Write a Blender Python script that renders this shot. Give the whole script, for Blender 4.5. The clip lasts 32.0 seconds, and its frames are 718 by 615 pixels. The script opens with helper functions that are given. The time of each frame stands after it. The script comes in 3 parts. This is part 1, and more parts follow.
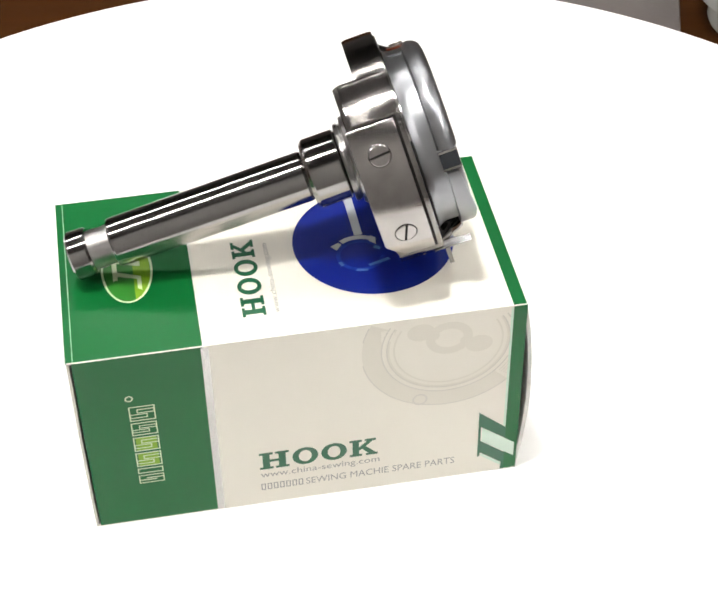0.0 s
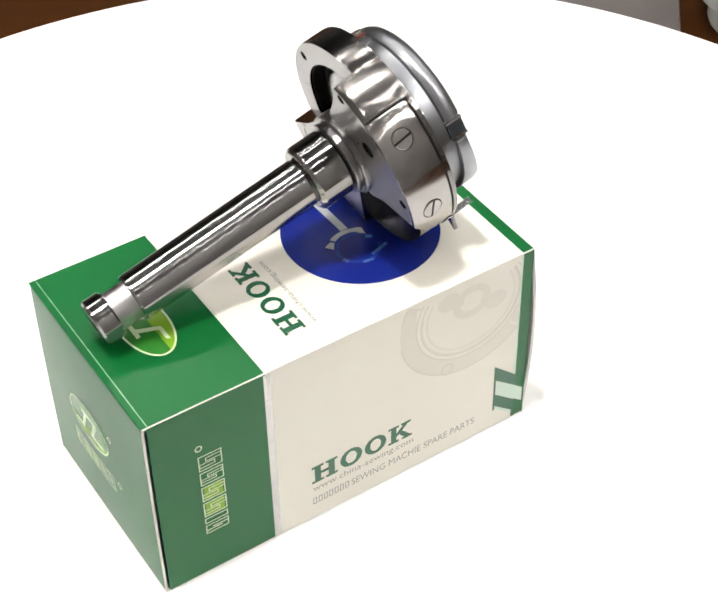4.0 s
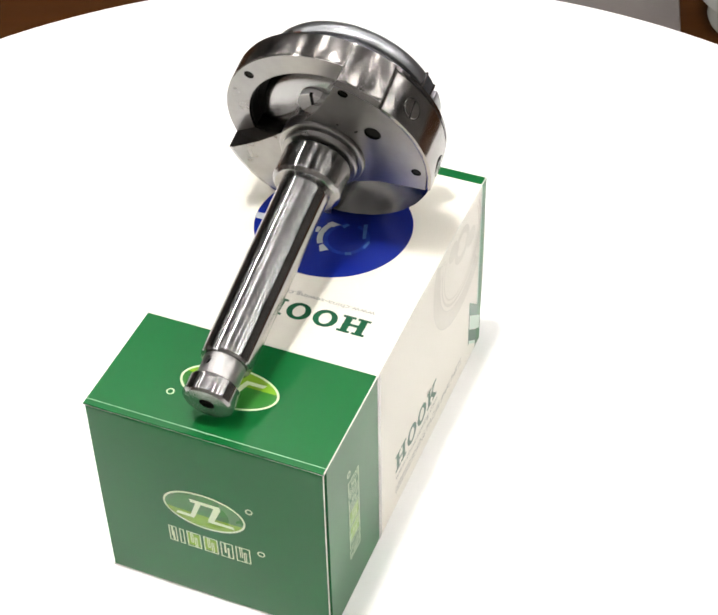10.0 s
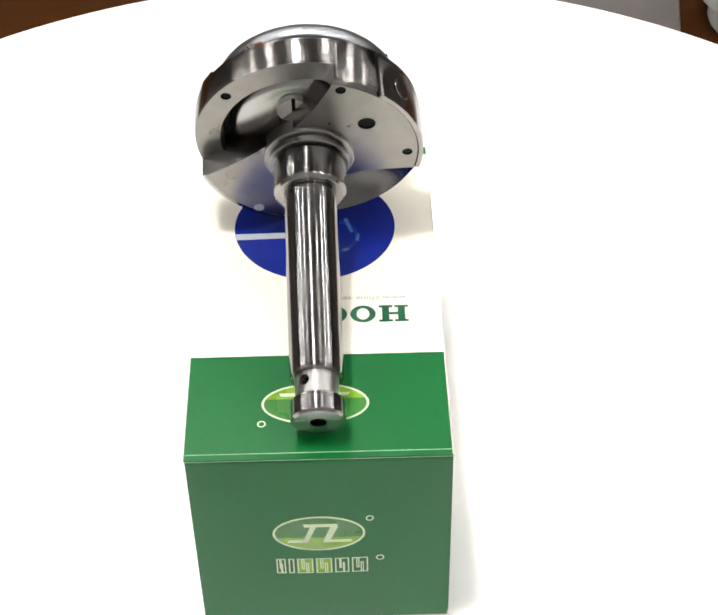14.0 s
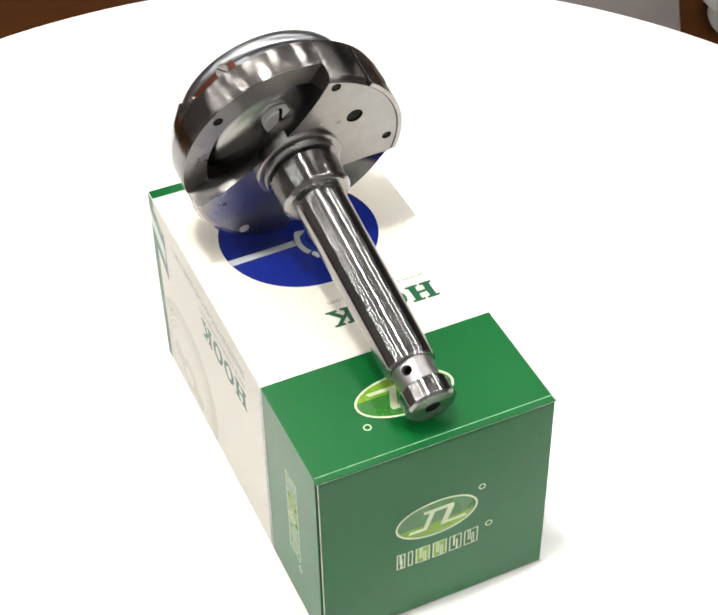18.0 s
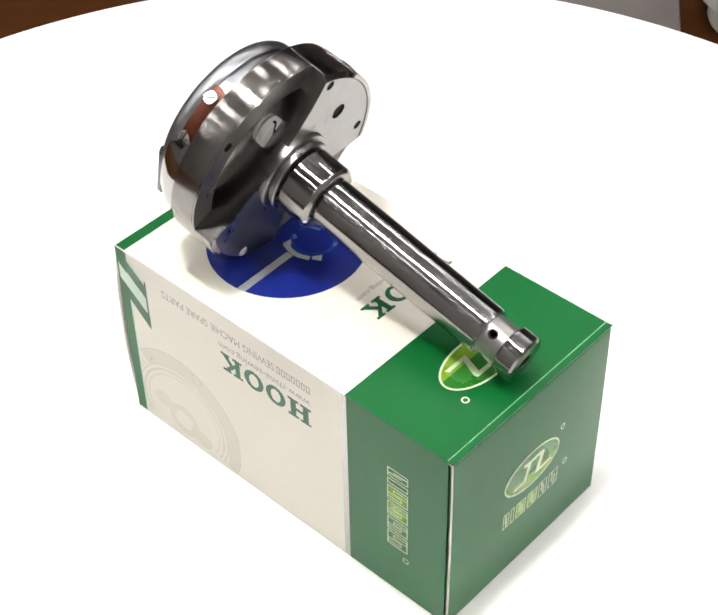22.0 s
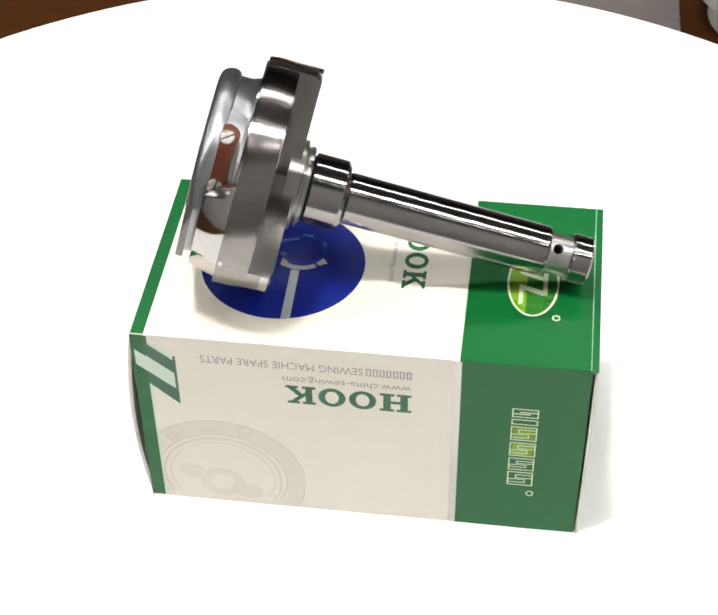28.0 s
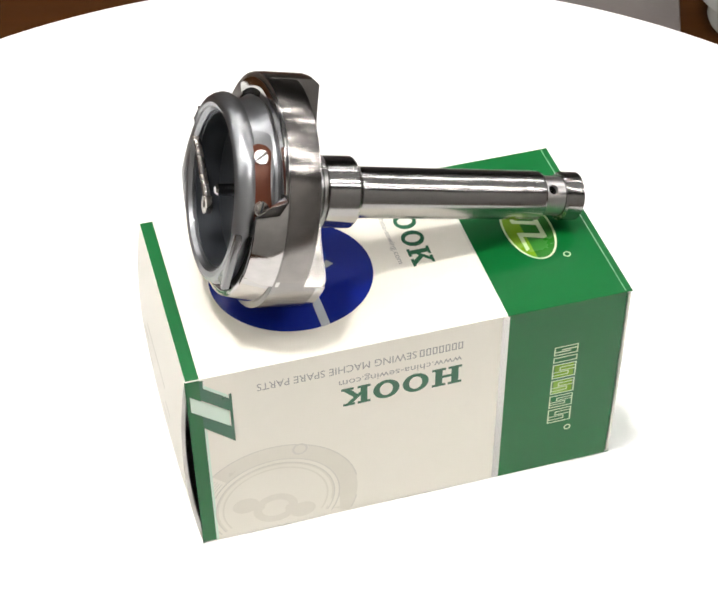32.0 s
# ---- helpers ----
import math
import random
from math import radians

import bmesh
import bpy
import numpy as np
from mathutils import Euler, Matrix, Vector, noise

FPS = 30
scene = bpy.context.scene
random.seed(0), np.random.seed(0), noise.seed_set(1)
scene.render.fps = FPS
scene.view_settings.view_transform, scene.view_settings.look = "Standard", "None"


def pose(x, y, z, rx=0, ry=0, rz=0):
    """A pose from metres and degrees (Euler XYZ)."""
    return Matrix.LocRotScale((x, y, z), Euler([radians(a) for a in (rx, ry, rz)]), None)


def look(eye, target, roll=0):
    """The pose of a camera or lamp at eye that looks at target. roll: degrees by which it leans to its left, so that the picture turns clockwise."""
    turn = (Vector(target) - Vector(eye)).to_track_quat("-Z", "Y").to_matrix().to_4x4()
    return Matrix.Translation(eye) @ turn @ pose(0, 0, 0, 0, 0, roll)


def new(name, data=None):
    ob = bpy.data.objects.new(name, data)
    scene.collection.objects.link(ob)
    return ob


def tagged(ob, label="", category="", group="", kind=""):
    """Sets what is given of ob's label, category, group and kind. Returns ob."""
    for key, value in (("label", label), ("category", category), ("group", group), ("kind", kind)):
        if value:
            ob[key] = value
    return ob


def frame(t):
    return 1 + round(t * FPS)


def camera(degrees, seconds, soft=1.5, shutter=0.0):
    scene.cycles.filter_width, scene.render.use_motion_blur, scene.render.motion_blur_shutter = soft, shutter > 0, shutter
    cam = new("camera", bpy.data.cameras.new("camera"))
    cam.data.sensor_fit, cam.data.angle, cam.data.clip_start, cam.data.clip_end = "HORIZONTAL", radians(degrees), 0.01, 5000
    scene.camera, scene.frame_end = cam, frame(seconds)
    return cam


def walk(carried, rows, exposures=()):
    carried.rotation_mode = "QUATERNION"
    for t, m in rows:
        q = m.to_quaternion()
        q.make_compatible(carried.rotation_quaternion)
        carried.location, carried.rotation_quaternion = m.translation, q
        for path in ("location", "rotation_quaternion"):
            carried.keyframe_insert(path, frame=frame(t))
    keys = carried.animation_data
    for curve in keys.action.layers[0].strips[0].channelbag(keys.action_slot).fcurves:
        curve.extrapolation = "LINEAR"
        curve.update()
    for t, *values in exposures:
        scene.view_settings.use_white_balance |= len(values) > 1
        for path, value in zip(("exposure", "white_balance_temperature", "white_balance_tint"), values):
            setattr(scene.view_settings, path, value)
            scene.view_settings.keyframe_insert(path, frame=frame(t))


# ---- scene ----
# One fixed camera looks down at a white turntable that carries a carton and a rotary hook.
cam = camera(25.48, 32.0, soft=1.9)
EYE = Vector((0.0, -0.22485, 0.24138))
PAN, TILT, ROLL = radians(1.307), radians(-43.09), -0.816
AIM = EYE + Vector((math.sin(PAN) * math.cos(TILT), math.cos(PAN) * math.cos(TILT), math.sin(TILT)))
walk(cam, [(0.0, look(EYE, AIM, ROLL)), (32.0, look(EYE, AIM, ROLL))])

# ---- the turn of the table ----
START, SPEED = 8.27, 5.805  # degrees, degrees a second
DISC_R = 0.1712


def turn(t):
    return pose(0, 0, 0, 0, 0, START + SPEED * t)


# ---- world and light ----
world = bpy.data.worlds.new("world")
scene.world = world
world.use_nodes = True
world.node_tree.nodes["Background"].inputs[0].default_value = (0.5, 0.5, 0.5, 1)
world.node_tree.nodes["Background"].inputs[1].default_value = 0.02
LAMP_MAIN, LAMP_SIDE = 392.0, 94.0


# ---- materials ----
def material(name, color, rough=0.5, metal=0.0, noise_scale=200.0, vary=0.06, rough_vary=0.08, bump=0.0, bump_scale=800.0,
             coat=0.0, coat_rough=0.12, stretch=(1, 1, 1), emit=0.0, spec=0.5, second=None, second_scale=20.0, turned=0.0):
    m = bpy.data.materials.new(name)
    m.use_nodes = True
    nt = m.node_tree
    nd, ln = nt.nodes, nt.links
    b = nd["Principled BSDF"]
    b.inputs["Metallic"].default_value = metal
    b.inputs["Specular IOR Level"].default_value = spec
    b.inputs["Coat Weight"].default_value = coat
    b.inputs["Coat Roughness"].default_value = coat_rough
    tc = nd.new("ShaderNodeTexCoord")
    mp = nd.new("ShaderNodeMapping")
    mp.inputs["Scale"].default_value = stretch
    ln.new(tc.outputs["Object"], mp.inputs["Vector"])
    n1 = nd.new("ShaderNodeTexNoise")
    n1.inputs["Scale"].default_value = noise_scale
    n1.inputs["Detail"].default_value = 6
    ln.new(mp.outputs["Vector"], n1.inputs["Vector"])
    n2 = nd.new("ShaderNodeTexNoise")
    n2.inputs["Scale"].default_value = second_scale
    n2.inputs["Detail"].default_value = 3
    ln.new(mp.outputs["Vector"], n2.inputs["Vector"])
    add = nd.new("ShaderNodeMath")
    add.operation = "MULTIPLY_ADD"
    add.inputs[1].default_value = 0.6
    ln.new(n1.outputs["Fac"], add.inputs[0])
    half = nd.new("ShaderNodeMath")
    half.operation = "MULTIPLY"
    half.inputs[1].default_value = 0.4
    ln.new(n2.outputs["Fac"], half.inputs[0])
    ln.new(half.outputs[0], add.inputs[2])
    ramp = nd.new("ShaderNodeMix")
    ramp.data_type = "RGBA"
    lo = second if second else [c * (1 - vary) for c in color]
    hi = [min(1, c * (1 + vary)) for c in color]
    ramp.inputs[6].default_value = (*lo, 1)
    ramp.inputs[7].default_value = (*hi, 1)
    rng = nd.new("ShaderNodeMapRange")
    rng.inputs["From Min"].default_value = 0.3
    rng.inputs["From Max"].default_value = 0.7
    ln.new(add.outputs[0], rng.inputs["Value"])
    ln.new(rng.outputs[0], ramp.inputs[0])
    ln.new(ramp.outputs[2], b.inputs["Base Color"])
    rr = nd.new("ShaderNodeMapRange")
    rr.inputs["To Min"].default_value = max(0.02, rough - rough_vary)
    rr.inputs["To Max"].default_value = min(1, rough + rough_vary)
    ln.new(add.outputs[0], rr.inputs["Value"])
    ln.new(rr.outputs[0], b.inputs["Roughness"])
    if bump:
        n3 = nd.new("ShaderNodeTexNoise")
        n3.inputs["Scale"].default_value = bump_scale
        n3.inputs["Detail"].default_value = 4
        ln.new(mp.outputs["Vector"], n3.inputs["Vector"])
        bp = nd.new("ShaderNodeBump")
        bp.inputs["Strength"].default_value = bump
        bp.inputs["Distance"].default_value = 0.0002
        ln.new(n3.outputs["Fac"], bp.inputs["Height"])
        ln.new(bp.outputs[0], b.inputs["Normal"])
    if turned:
        tg = nd.new("ShaderNodeTangent")
        tg.direction_type, tg.axis = "RADIAL", "X"
        ln.new(tg.outputs[0], b.inputs["Tangent"])
        b.inputs["Anisotropic"].default_value = turned
        b.inputs["Anisotropic Rotation"].default_value = 0.25
    if emit:
        b.inputs["Emission Color"].default_value = (1.0, 0.97, 0.93, 1)
        b.inputs["Emission Strength"].default_value = emit
    return m


M_DISC = material("white_disc_plastic", (0.86, 0.86, 0.855), 0.35, noise_scale=90, vary=0.012, bump=0.02)
M_DISC_SIDE = material("turntable_base_plastic", (0.75, 0.75, 0.74), 0.4, vary=0.02)
M_WHITE = material("coated_white_board", (0.84, 0.805, 0.72), 0.34, noise_scale=60, vary=0.01, coat=0.2, coat_rough=0.3, bump=0.015, bump_scale=300)
M_GREEN = material("printed_green_board", (0.0015, 0.112, 0.024), 0.31, noise_scale=60, vary=0.02, spec=0.35, bump=0.015, bump_scale=300)
M_EDGE = material("worn_paper_edge", (0.76, 0.75, 0.68), 0.6, vary=0.05)
M_BARE = material("bare_grey_board", (0.62, 0.61, 0.58), 0.75, noise_scale=300, vary=0.08)
M_INK = material("dark_green_ink", (0.010, 0.105, 0.045), 0.3, vary=0.05, coat=0.2)
M_GREY_INK = material("grey_ink", (0.36, 0.35, 0.33), 0.35, vary=0.05)
M_PALE_INK = material("pale_grey_ink", (0.76, 0.725, 0.64), 0.3, vary=0.03, coat=0.2)
M_GREY_MARK = material("soft_grey_ink", (0.66, 0.63, 0.57), 0.3, vary=0.04)
M_MINT = material("pale_mint_ink", (0.66, 0.80, 0.69), 0.3, vary=0.03, coat=0.2)
M_MINT_EDGE = material("worn_green_crease", (0.30, 0.52, 0.34), 0.5, vary=0.5, noise_scale=400)
M_GOLD = material("pale_gold_green_foil", (0.64, 0.77, 0.50), 0.3, vary=0.1, noise_scale=80)
M_LIME = material("lime_green_ink", (0.03, 0.19, 0.025), 0.28, vary=0.25, noise_scale=60, coat=0.3)
M_YELLOW = material("yellow_green_ink", (0.20, 0.40, 0.02), 0.28, vary=0.25, noise_scale=60, coat=0.3)
M_FOIL = material("silver_foil", (0.50, 0.495, 0.48), 0.26, metal=0.9, vary=0.3, noise_scale=60, stretch=(1, 1, 0.3))
M_BLUE = material("glossy_blue_film", (0.009, 0.023, 0.25), 0.22, metal=0.1, vary=0.15, noise_scale=40, coat=0.8, coat_rough=0.2, rough_vary=0.03)
M_BLUE_PALE = material("pale_blue_print", (0.06, 0.14, 0.42), 0.12, vary=0.5, noise_scale=500, coat=0.8, rough_vary=0.03)
M_BLUE_MID = material("mid_blue_print", (0.014, 0.042, 0.30), 0.15, vary=0.4, noise_scale=500, coat=0.8, rough_vary=0.03)
M_BLUE_WHITE = material("white_print_on_film", (0.45, 0.48, 0.53), 0.15, vary=0.15, coat=0.8, rough_vary=0.03)
M_STEEL = material("polished_steel", (0.52, 0.505, 0.495), 0.09, metal=1.0, noise_scale=420, vary=0.16, rough_vary=0.08, bump=0.22, bump_scale=170, stretch=(0.5, 1, 1))
M_NECK = material("matt_turned_steel", (0.46, 0.45, 0.445), 0.36, metal=1.0, noise_scale=500, vary=0.1, rough_vary=0.05, bump=0.05, bump_scale=1500)
M_GROUND = material("ground_steel", (0.33, 0.322, 0.318), 0.165, metal=1.0, noise_scale=60, vary=0.04, rough_vary=0.006, turned=1.0)
M_SIDE = material("milled_steel", (0.24, 0.23, 0.224), 0.20, metal=1.0, noise_scale=300, vary=0.12, rough_vary=0.03, bump=0.02, bump_scale=700, turned=0.9)
# M_HOLLOW: dark steel of points and finger, with shade coloured in for the scoop
M_HOLLOW = material("shaded_dark_steel", (0.20, 0.20, 0.205), 0.2, metal=1.0, noise_scale=300, vary=0.12, rough_vary=0.04)
M_PLATE = material("polished_plate_steel", (0.37, 0.352, 0.343), 0.21, metal=1.0, noise_scale=420, vary=0.14, rough_vary=0.03, bump=0.05, bump_scale=260, turned=0.95)
M_BAND = material("polished_turned_steel", (0.25, 0.236, 0.228), 0.25, metal=1.0, noise_scale=420, vary=0.14, rough_vary=0.03, bump=0.03, bump_scale=420, turned=0.95)
M_FACE = material("satin_machined_steel", (0.30, 0.292, 0.288), 0.29, metal=1.0, noise_scale=300, vary=0.12, rough_vary=0.08, bump=0.05, bump_scale=1800)
M_BASKET = material("satin_basket_steel", (0.31, 0.318, 0.335), 0.33, metal=1.0, noise_scale=200, vary=0.08, rough_vary=0.06, bump=0.03)
M_BACK = material("bright_satin_plate", (0.42, 0.416, 0.412), 0.25, metal=1.0, noise_scale=200, vary=0.05, rough_vary=0.06)
# M_CAVITY: dark tone that carries the shade inside the basket and its slots
M_CAVITY = material("cavity_shade_steel", (0.05, 0.055, 0.063), 0.34, metal=0.6, noise_scale=200, vary=0.15, rough_vary=0.1)
# M_HOLE: near-black that puts the shade of bores, slots and gaps into colour
M_HOLE = material("recess_shade_black", (0.008, 0.007, 0.006), 0.6, spec=0.15, vary=0.2)
M_COPPER = material("red_brown_spring_steel", (0.085, 0.020, 0.007), 0.36, metal=0.4, noise_scale=150, vary=0.2)
M_SCREW = material("bright_screw_steel", (0.55, 0.51, 0.48), 0.26, metal=1.0, vary=0.06)
M_PLUG = material("matt_bright_steel", (0.90, 0.89, 0.88), 0.36, metal=0.45, vary=0.04)
M_WOOD = material("dark_brown_wood", (0.036, 0.0120, 0.0022), 0.6, spec=0.05, noise_scale=14, vary=0.35, stretch=(0.4, 6, 6), second_scale=5, bump=0.05)
M_FLOOR = material("brown_floor_boards", (0.075, 0.055, 0.045), 0.5, noise_scale=6, vary=0.3, stretch=(0.3, 5, 1), second_scale=2)
M_WALL = material("grey_painted_wall", (0.26, 0.25, 0.24), 0.8, noise_scale=5, vary=0.08, second_scale=1.2)
# paler than the other walls, to bounce light onto shaft and carton front
M_PALE_WALL = material("pale_reflector_wall", (0.40, 0.39, 0.375), 0.8, noise_scale=5, vary=0.04, second_scale=1.2)
M_CEIL = material("off_white_ceiling", (0.16, 0.155, 0.15), 0.85, noise_scale=5, vary=0.05, second_scale=1.2)
M_MAUVE = material("grey_mauve_fabric", (0.092, 0.078, 0.075), 0.8, noise_scale=60, vary=0.12, bump=0.3, bump_scale=500)
M_LAMP_MAIN = material("lit_diffuser", (0.9, 0.9, 0.9), 0.5, emit=LAMP_MAIN)
M_LAMP_SIDE = material("lit_tube_diffuser", (0.9, 0.9, 0.9), 0.5, emit=LAMP_SIDE)
M_LAMP_FRAME = material("lamp_frame_white", (0.7, 0.7, 0.7), 0.5)
M_GLASS = bpy.data.materials.new("clear_glass")
M_GLASS.use_nodes = True
gb = M_GLASS.node_tree.nodes["Principled BSDF"]
gb.inputs["Transmission Weight"].default_value = 0.3
gb.inputs["Roughness"].default_value = 0.18
gb.inputs["IOR"].default_value = 1.45
gb.inputs["Base Color"].default_value = (0.86, 0.9, 0.88, 1)


# ---- mesh helpers ----
def mesh_from(bm, name, mats, smooth=True, angle=32, flat_x=False):
    me = bpy.data.meshes.new(name)
    bm.normal_update()
    bm.to_mesh(me)
    bm.free()
    for m in mats if isinstance(mats, (list, tuple)) else [mats]:
        me.materials.append(m)
    if smooth:
        me.polygons.foreach_set("use_smooth", [True] * len(me.polygons))
        me.set_sharp_from_angle(angle=radians(angle))
        if flat_x:
            me.polygons.foreach_set("use_smooth", [abs(p.normal.x) < 0.9995 for p in me.polygons])
    return me


def part(name, bm, mats, parent=None, label="", smooth=True, angle=32, flat_x=False):
    """Link a bmesh as one mesh object under a thing or a part."""
    ob = new(name, mesh_from(bm, name, mats, smooth, angle, flat_x))
    if parent:
        ob.parent = parent
    return tagged(ob, label=label)


def empty(name, **tags):
    return tagged(new(name), **tags)


def box_bm(x0, x1, y0, y1, z0, z1, bevel=0.0, seg=2):
    bm = bmesh.new()
    bmesh.ops.create_cube(bm, size=1)
    for v in bm.verts:
        v.co = Vector(((x0 + x1) / 2 + v.co.x * (x1 - x0), (y0 + y1) / 2 + v.co.y * (y1 - y0), (z0 + z1) / 2 + v.co.z * (z1 - z0)))
    if bevel:
        bmesh.ops.bevel(bm, geom=list(bm.edges), offset=bevel, segments=seg, profile=0.5, affect="EDGES")
    return bm


def lathe(profile, f0=0.0, f1=360.0, seg=96, axis="x"):
    """Solid of revolution about the x axis: profile is a closed outline of (s, r), from angle f0 to f1 (0 towards -y, 90 up)."""
    bm = bmesh.new()
    full = f1 - f0 >= 359.99
    n = max(3, int(seg * (f1 - f0) / 360))
    rings = []
    for i in range(n if full else n + 1):
        f = radians(f0 + (f1 - f0) * i / n)
        rings.append([bm.verts.new((s, -r * math.cos(f), r * math.sin(f))) for s, r in profile])
    k = len(profile)
    for i in range(n):
        a, b = rings[i], rings[(i + 1) % len(rings)]
        for j in range(k):
            bm.faces.new((a[j], a[(j + 1) % k], b[(j + 1) % k], b[j]))
    if not full:
        bm.faces.new(rings[0][::-1])
        bm.faces.new(rings[-1])
    bmesh.ops.remove_doubles(bm, verts=bm.verts, dist=1e-7)
    bmesh.ops.recalc_face_normals(bm, faces=bm.faces)
    if axis == "z":
        for v in bm.verts:
            v.co = Vector((v.co.y, v.co.z, v.co.x))
        bmesh.ops.recalc_face_normals(bm, faces=bm.faces)
    return bm


def prism(outline, s0, s1):
    """Outline of (h, v) extruded along the shaft; h points towards -y."""
    bm = bmesh.new()
    lo = [bm.verts.new((s0, -h, v)) for h, v in outline]
    hi = [bm.verts.new((s1, -h, v)) for h, v in outline]
    n = len(outline)
    bm.faces.new(lo)
    bm.faces.new(hi[::-1])
    for i in range(n):
        bm.faces.new((lo[i], hi[i], hi[(i + 1) % n], lo[(i + 1) % n]))
    bmesh.ops.recalc_face_normals(bm, faces=bm.faces)
    return bm


def shell(f0, f1, low, high, r0, r1, n=40, taper=0.0):
    """A bent plate round the shaft: from angle f0 to f1, from s=low(f) to s=high(f), from radius r0 to r1, both taper metres more at the high end."""
    bm = bmesh.new()
    rows = []
    for i in range(n + 1):
        f = f0 + (f1 - f0) * i / n
        c, w = math.cos(radians(f)), math.sin(radians(f))
        a, b = low(f), high(f)
        m = a + (b - a) * 0.5
        rows.append([bm.verts.new((s, -r * c, r * w)) for s, r in ((a, r0), (a, r1), (m, r1 + taper * 0.22), (b, r1 + taper), (b, r0 + taper), (m, r0 + taper * 0.22))])
    for p, q in zip(rows, rows[1:]):
        for j in range(6):
            bm.faces.new((p[j], p[(j + 1) % 6], q[(j + 1) % 6], q[j]))
    bm.faces.new(rows[0][::-1])
    bm.faces.new(rows[-1])
    bmesh.ops.recalc_face_normals(bm, faces=bm.faces)
    return bm


def arc(r, a0, a1, n=24):
    return [(r * math.cos(radians(a0 + (a1 - a0) * i / n)), r * math.sin(radians(a0 + (a1 - a0) * i / n))) for i in range(n + 1)]


def combine(base, tools):
    """Boolean: base with (bmesh, operation) applied in turn; gives a bmesh."""
    a = new("base_solid", mesh_from(base, "base_solid", [], False))
    for bm, op in tools:
        t = new("tool_solid", mesh_from(bm, "tool_solid", [], False))
        mod = a.modifiers.new("cut", "BOOLEAN")
        mod.operation, mod.object, mod.solver = op, t, "EXACT"
        bpy.context.view_layer.update()
        dg = bpy.context.evaluated_depsgraph_get()
        me = bpy.data.meshes.new_from_object(a.evaluated_get(dg))
        a.modifiers.remove(mod)
        old = a.data
        a.data = me
        bpy.data.meshes.remove(old)
        tm = t.data
        bpy.data.objects.remove(t)
        bpy.data.meshes.remove(tm)
    out = bmesh.new()
    out.from_mesh(a.data)
    am = a.data
    bpy.data.objects.remove(a)
    bpy.data.meshes.remove(am)
    return out


def soften(bm, width, limit=40, seg=2):
    """Round the sharp edges."""
    bmesh.ops.remove_doubles(bm, verts=bm.verts, dist=2e-6)
    bmesh.ops.dissolve_limit(bm, angle_limit=radians(1.0), verts=bm.verts, edges=bm.edges)
    es = [e for e in bm.edges if len(e.link_faces) == 2 and e.calc_face_angle(0) > radians(limit)]
    bmesh.ops.bevel(bm, geom=es, offset=width, segments=seg, profile=0.6, affect="EDGES", clamp_overlap=True)
    return bm


# ---- the room ----
def room():
    x0, x1, y0, y1, z0, z1 = -4.6, 4.6, -1.5, 5.0, -0.79, 1.95
    th = 0.12
    for name, b, m in (("floor", (x0 - th, x1 + th, y0 - th, y1 + th, z0 - th, z0), M_FLOOR),
                       ("ceiling", (x0 - th, x1 + th, y0 - th, y1 + th, z1, z1 + th), M_CEIL),
                       ("wall_west", (x0 - th, x0, y0 - th, y1 + th, z0, z1), M_WALL),
                       ("wall_east", (x1, x1 + th, y0 - th, y1 + th, z0, z1), M_WALL),
                       # unseen wall added close behind the camera as a pale reflector
                       ("wall_south", (x0, x1, y0 - th, y0, z0, z1), M_PALE_WALL),
                       ("wall_north", (x0, x1, y1, y1 + th, z0, z1), M_WALL)):
        tagged(part(name, box_bm(*b), m, smooth=False), label=("plain painted " if "wall" in name else "plain ") + name.split("_")[0] + " of the room", category=name.split("_")[0], kind="structure")


def ceiling_lamp(x, y, w, d, mat, z=1.95):
    lamp = empty("ceiling_lamp", label="white ceiling lamp with a glowing flat diffuser", category="lamp", group="ceiling lamps")
    lamp.matrix_basis = pose(x, y, z - 0.05)
    part("lamp_body", box_bm(-w / 2 - 0.02, w / 2 + 0.02, -d / 2 - 0.02, d / 2 + 0.02, 0.006, 0.05, 0.004), M_LAMP_FRAME, lamp)
    part("diffuser", box_bm(-w / 2, w / 2, -d / 2, d / 2, 0.0, 0.005), mat, lamp, "glowing white diffuser", smooth=False)
    return lamp


room()
ceiling_lamp(-0.26, -0.16, 0.16, 0.16, M_LAMP_MAIN)
# two long rows of small panel lamps
for i in range(-4, 5):
    if i:
        ceiling_lamp(-0.26 + 0.85 * i, -0.38, 0.16, 0.16, M_LAMP_SIDE)
    ceiling_lamp(-0.26 + 0.85 * i, 1.22, 0.16, 0.16, M_LAMP_SIDE)
# added fill lamp outside the rows, brightens the carton's right-hand side
ceiling_lamp(1.44, -1.0, 0.2, 0.2, M_LAMP_SIDE)

# ---- table and turntable ----
def table():
    t = empty("table", label="dark brown wooden table under the turntable", category="table")
    t.matrix_basis = pose(0, 0.25, -0.79)
    part("tabletop", box_bm(-0.75, 0.75, -0.55, 0.55, 0.70, 0.735, 0.003), M_WOOD, t)
    for sx in (-1, 1):
        for sy in (-1, 1):
            part("leg", box_bm(sx * 0.68 - 0.03, sx * 0.68 + 0.03, sy * 0.48 - 0.03, sy * 0.48 + 0.03, 0, 0.70, 0.004), M_WOOD, t)


table()
TABLE_Z = -0.055


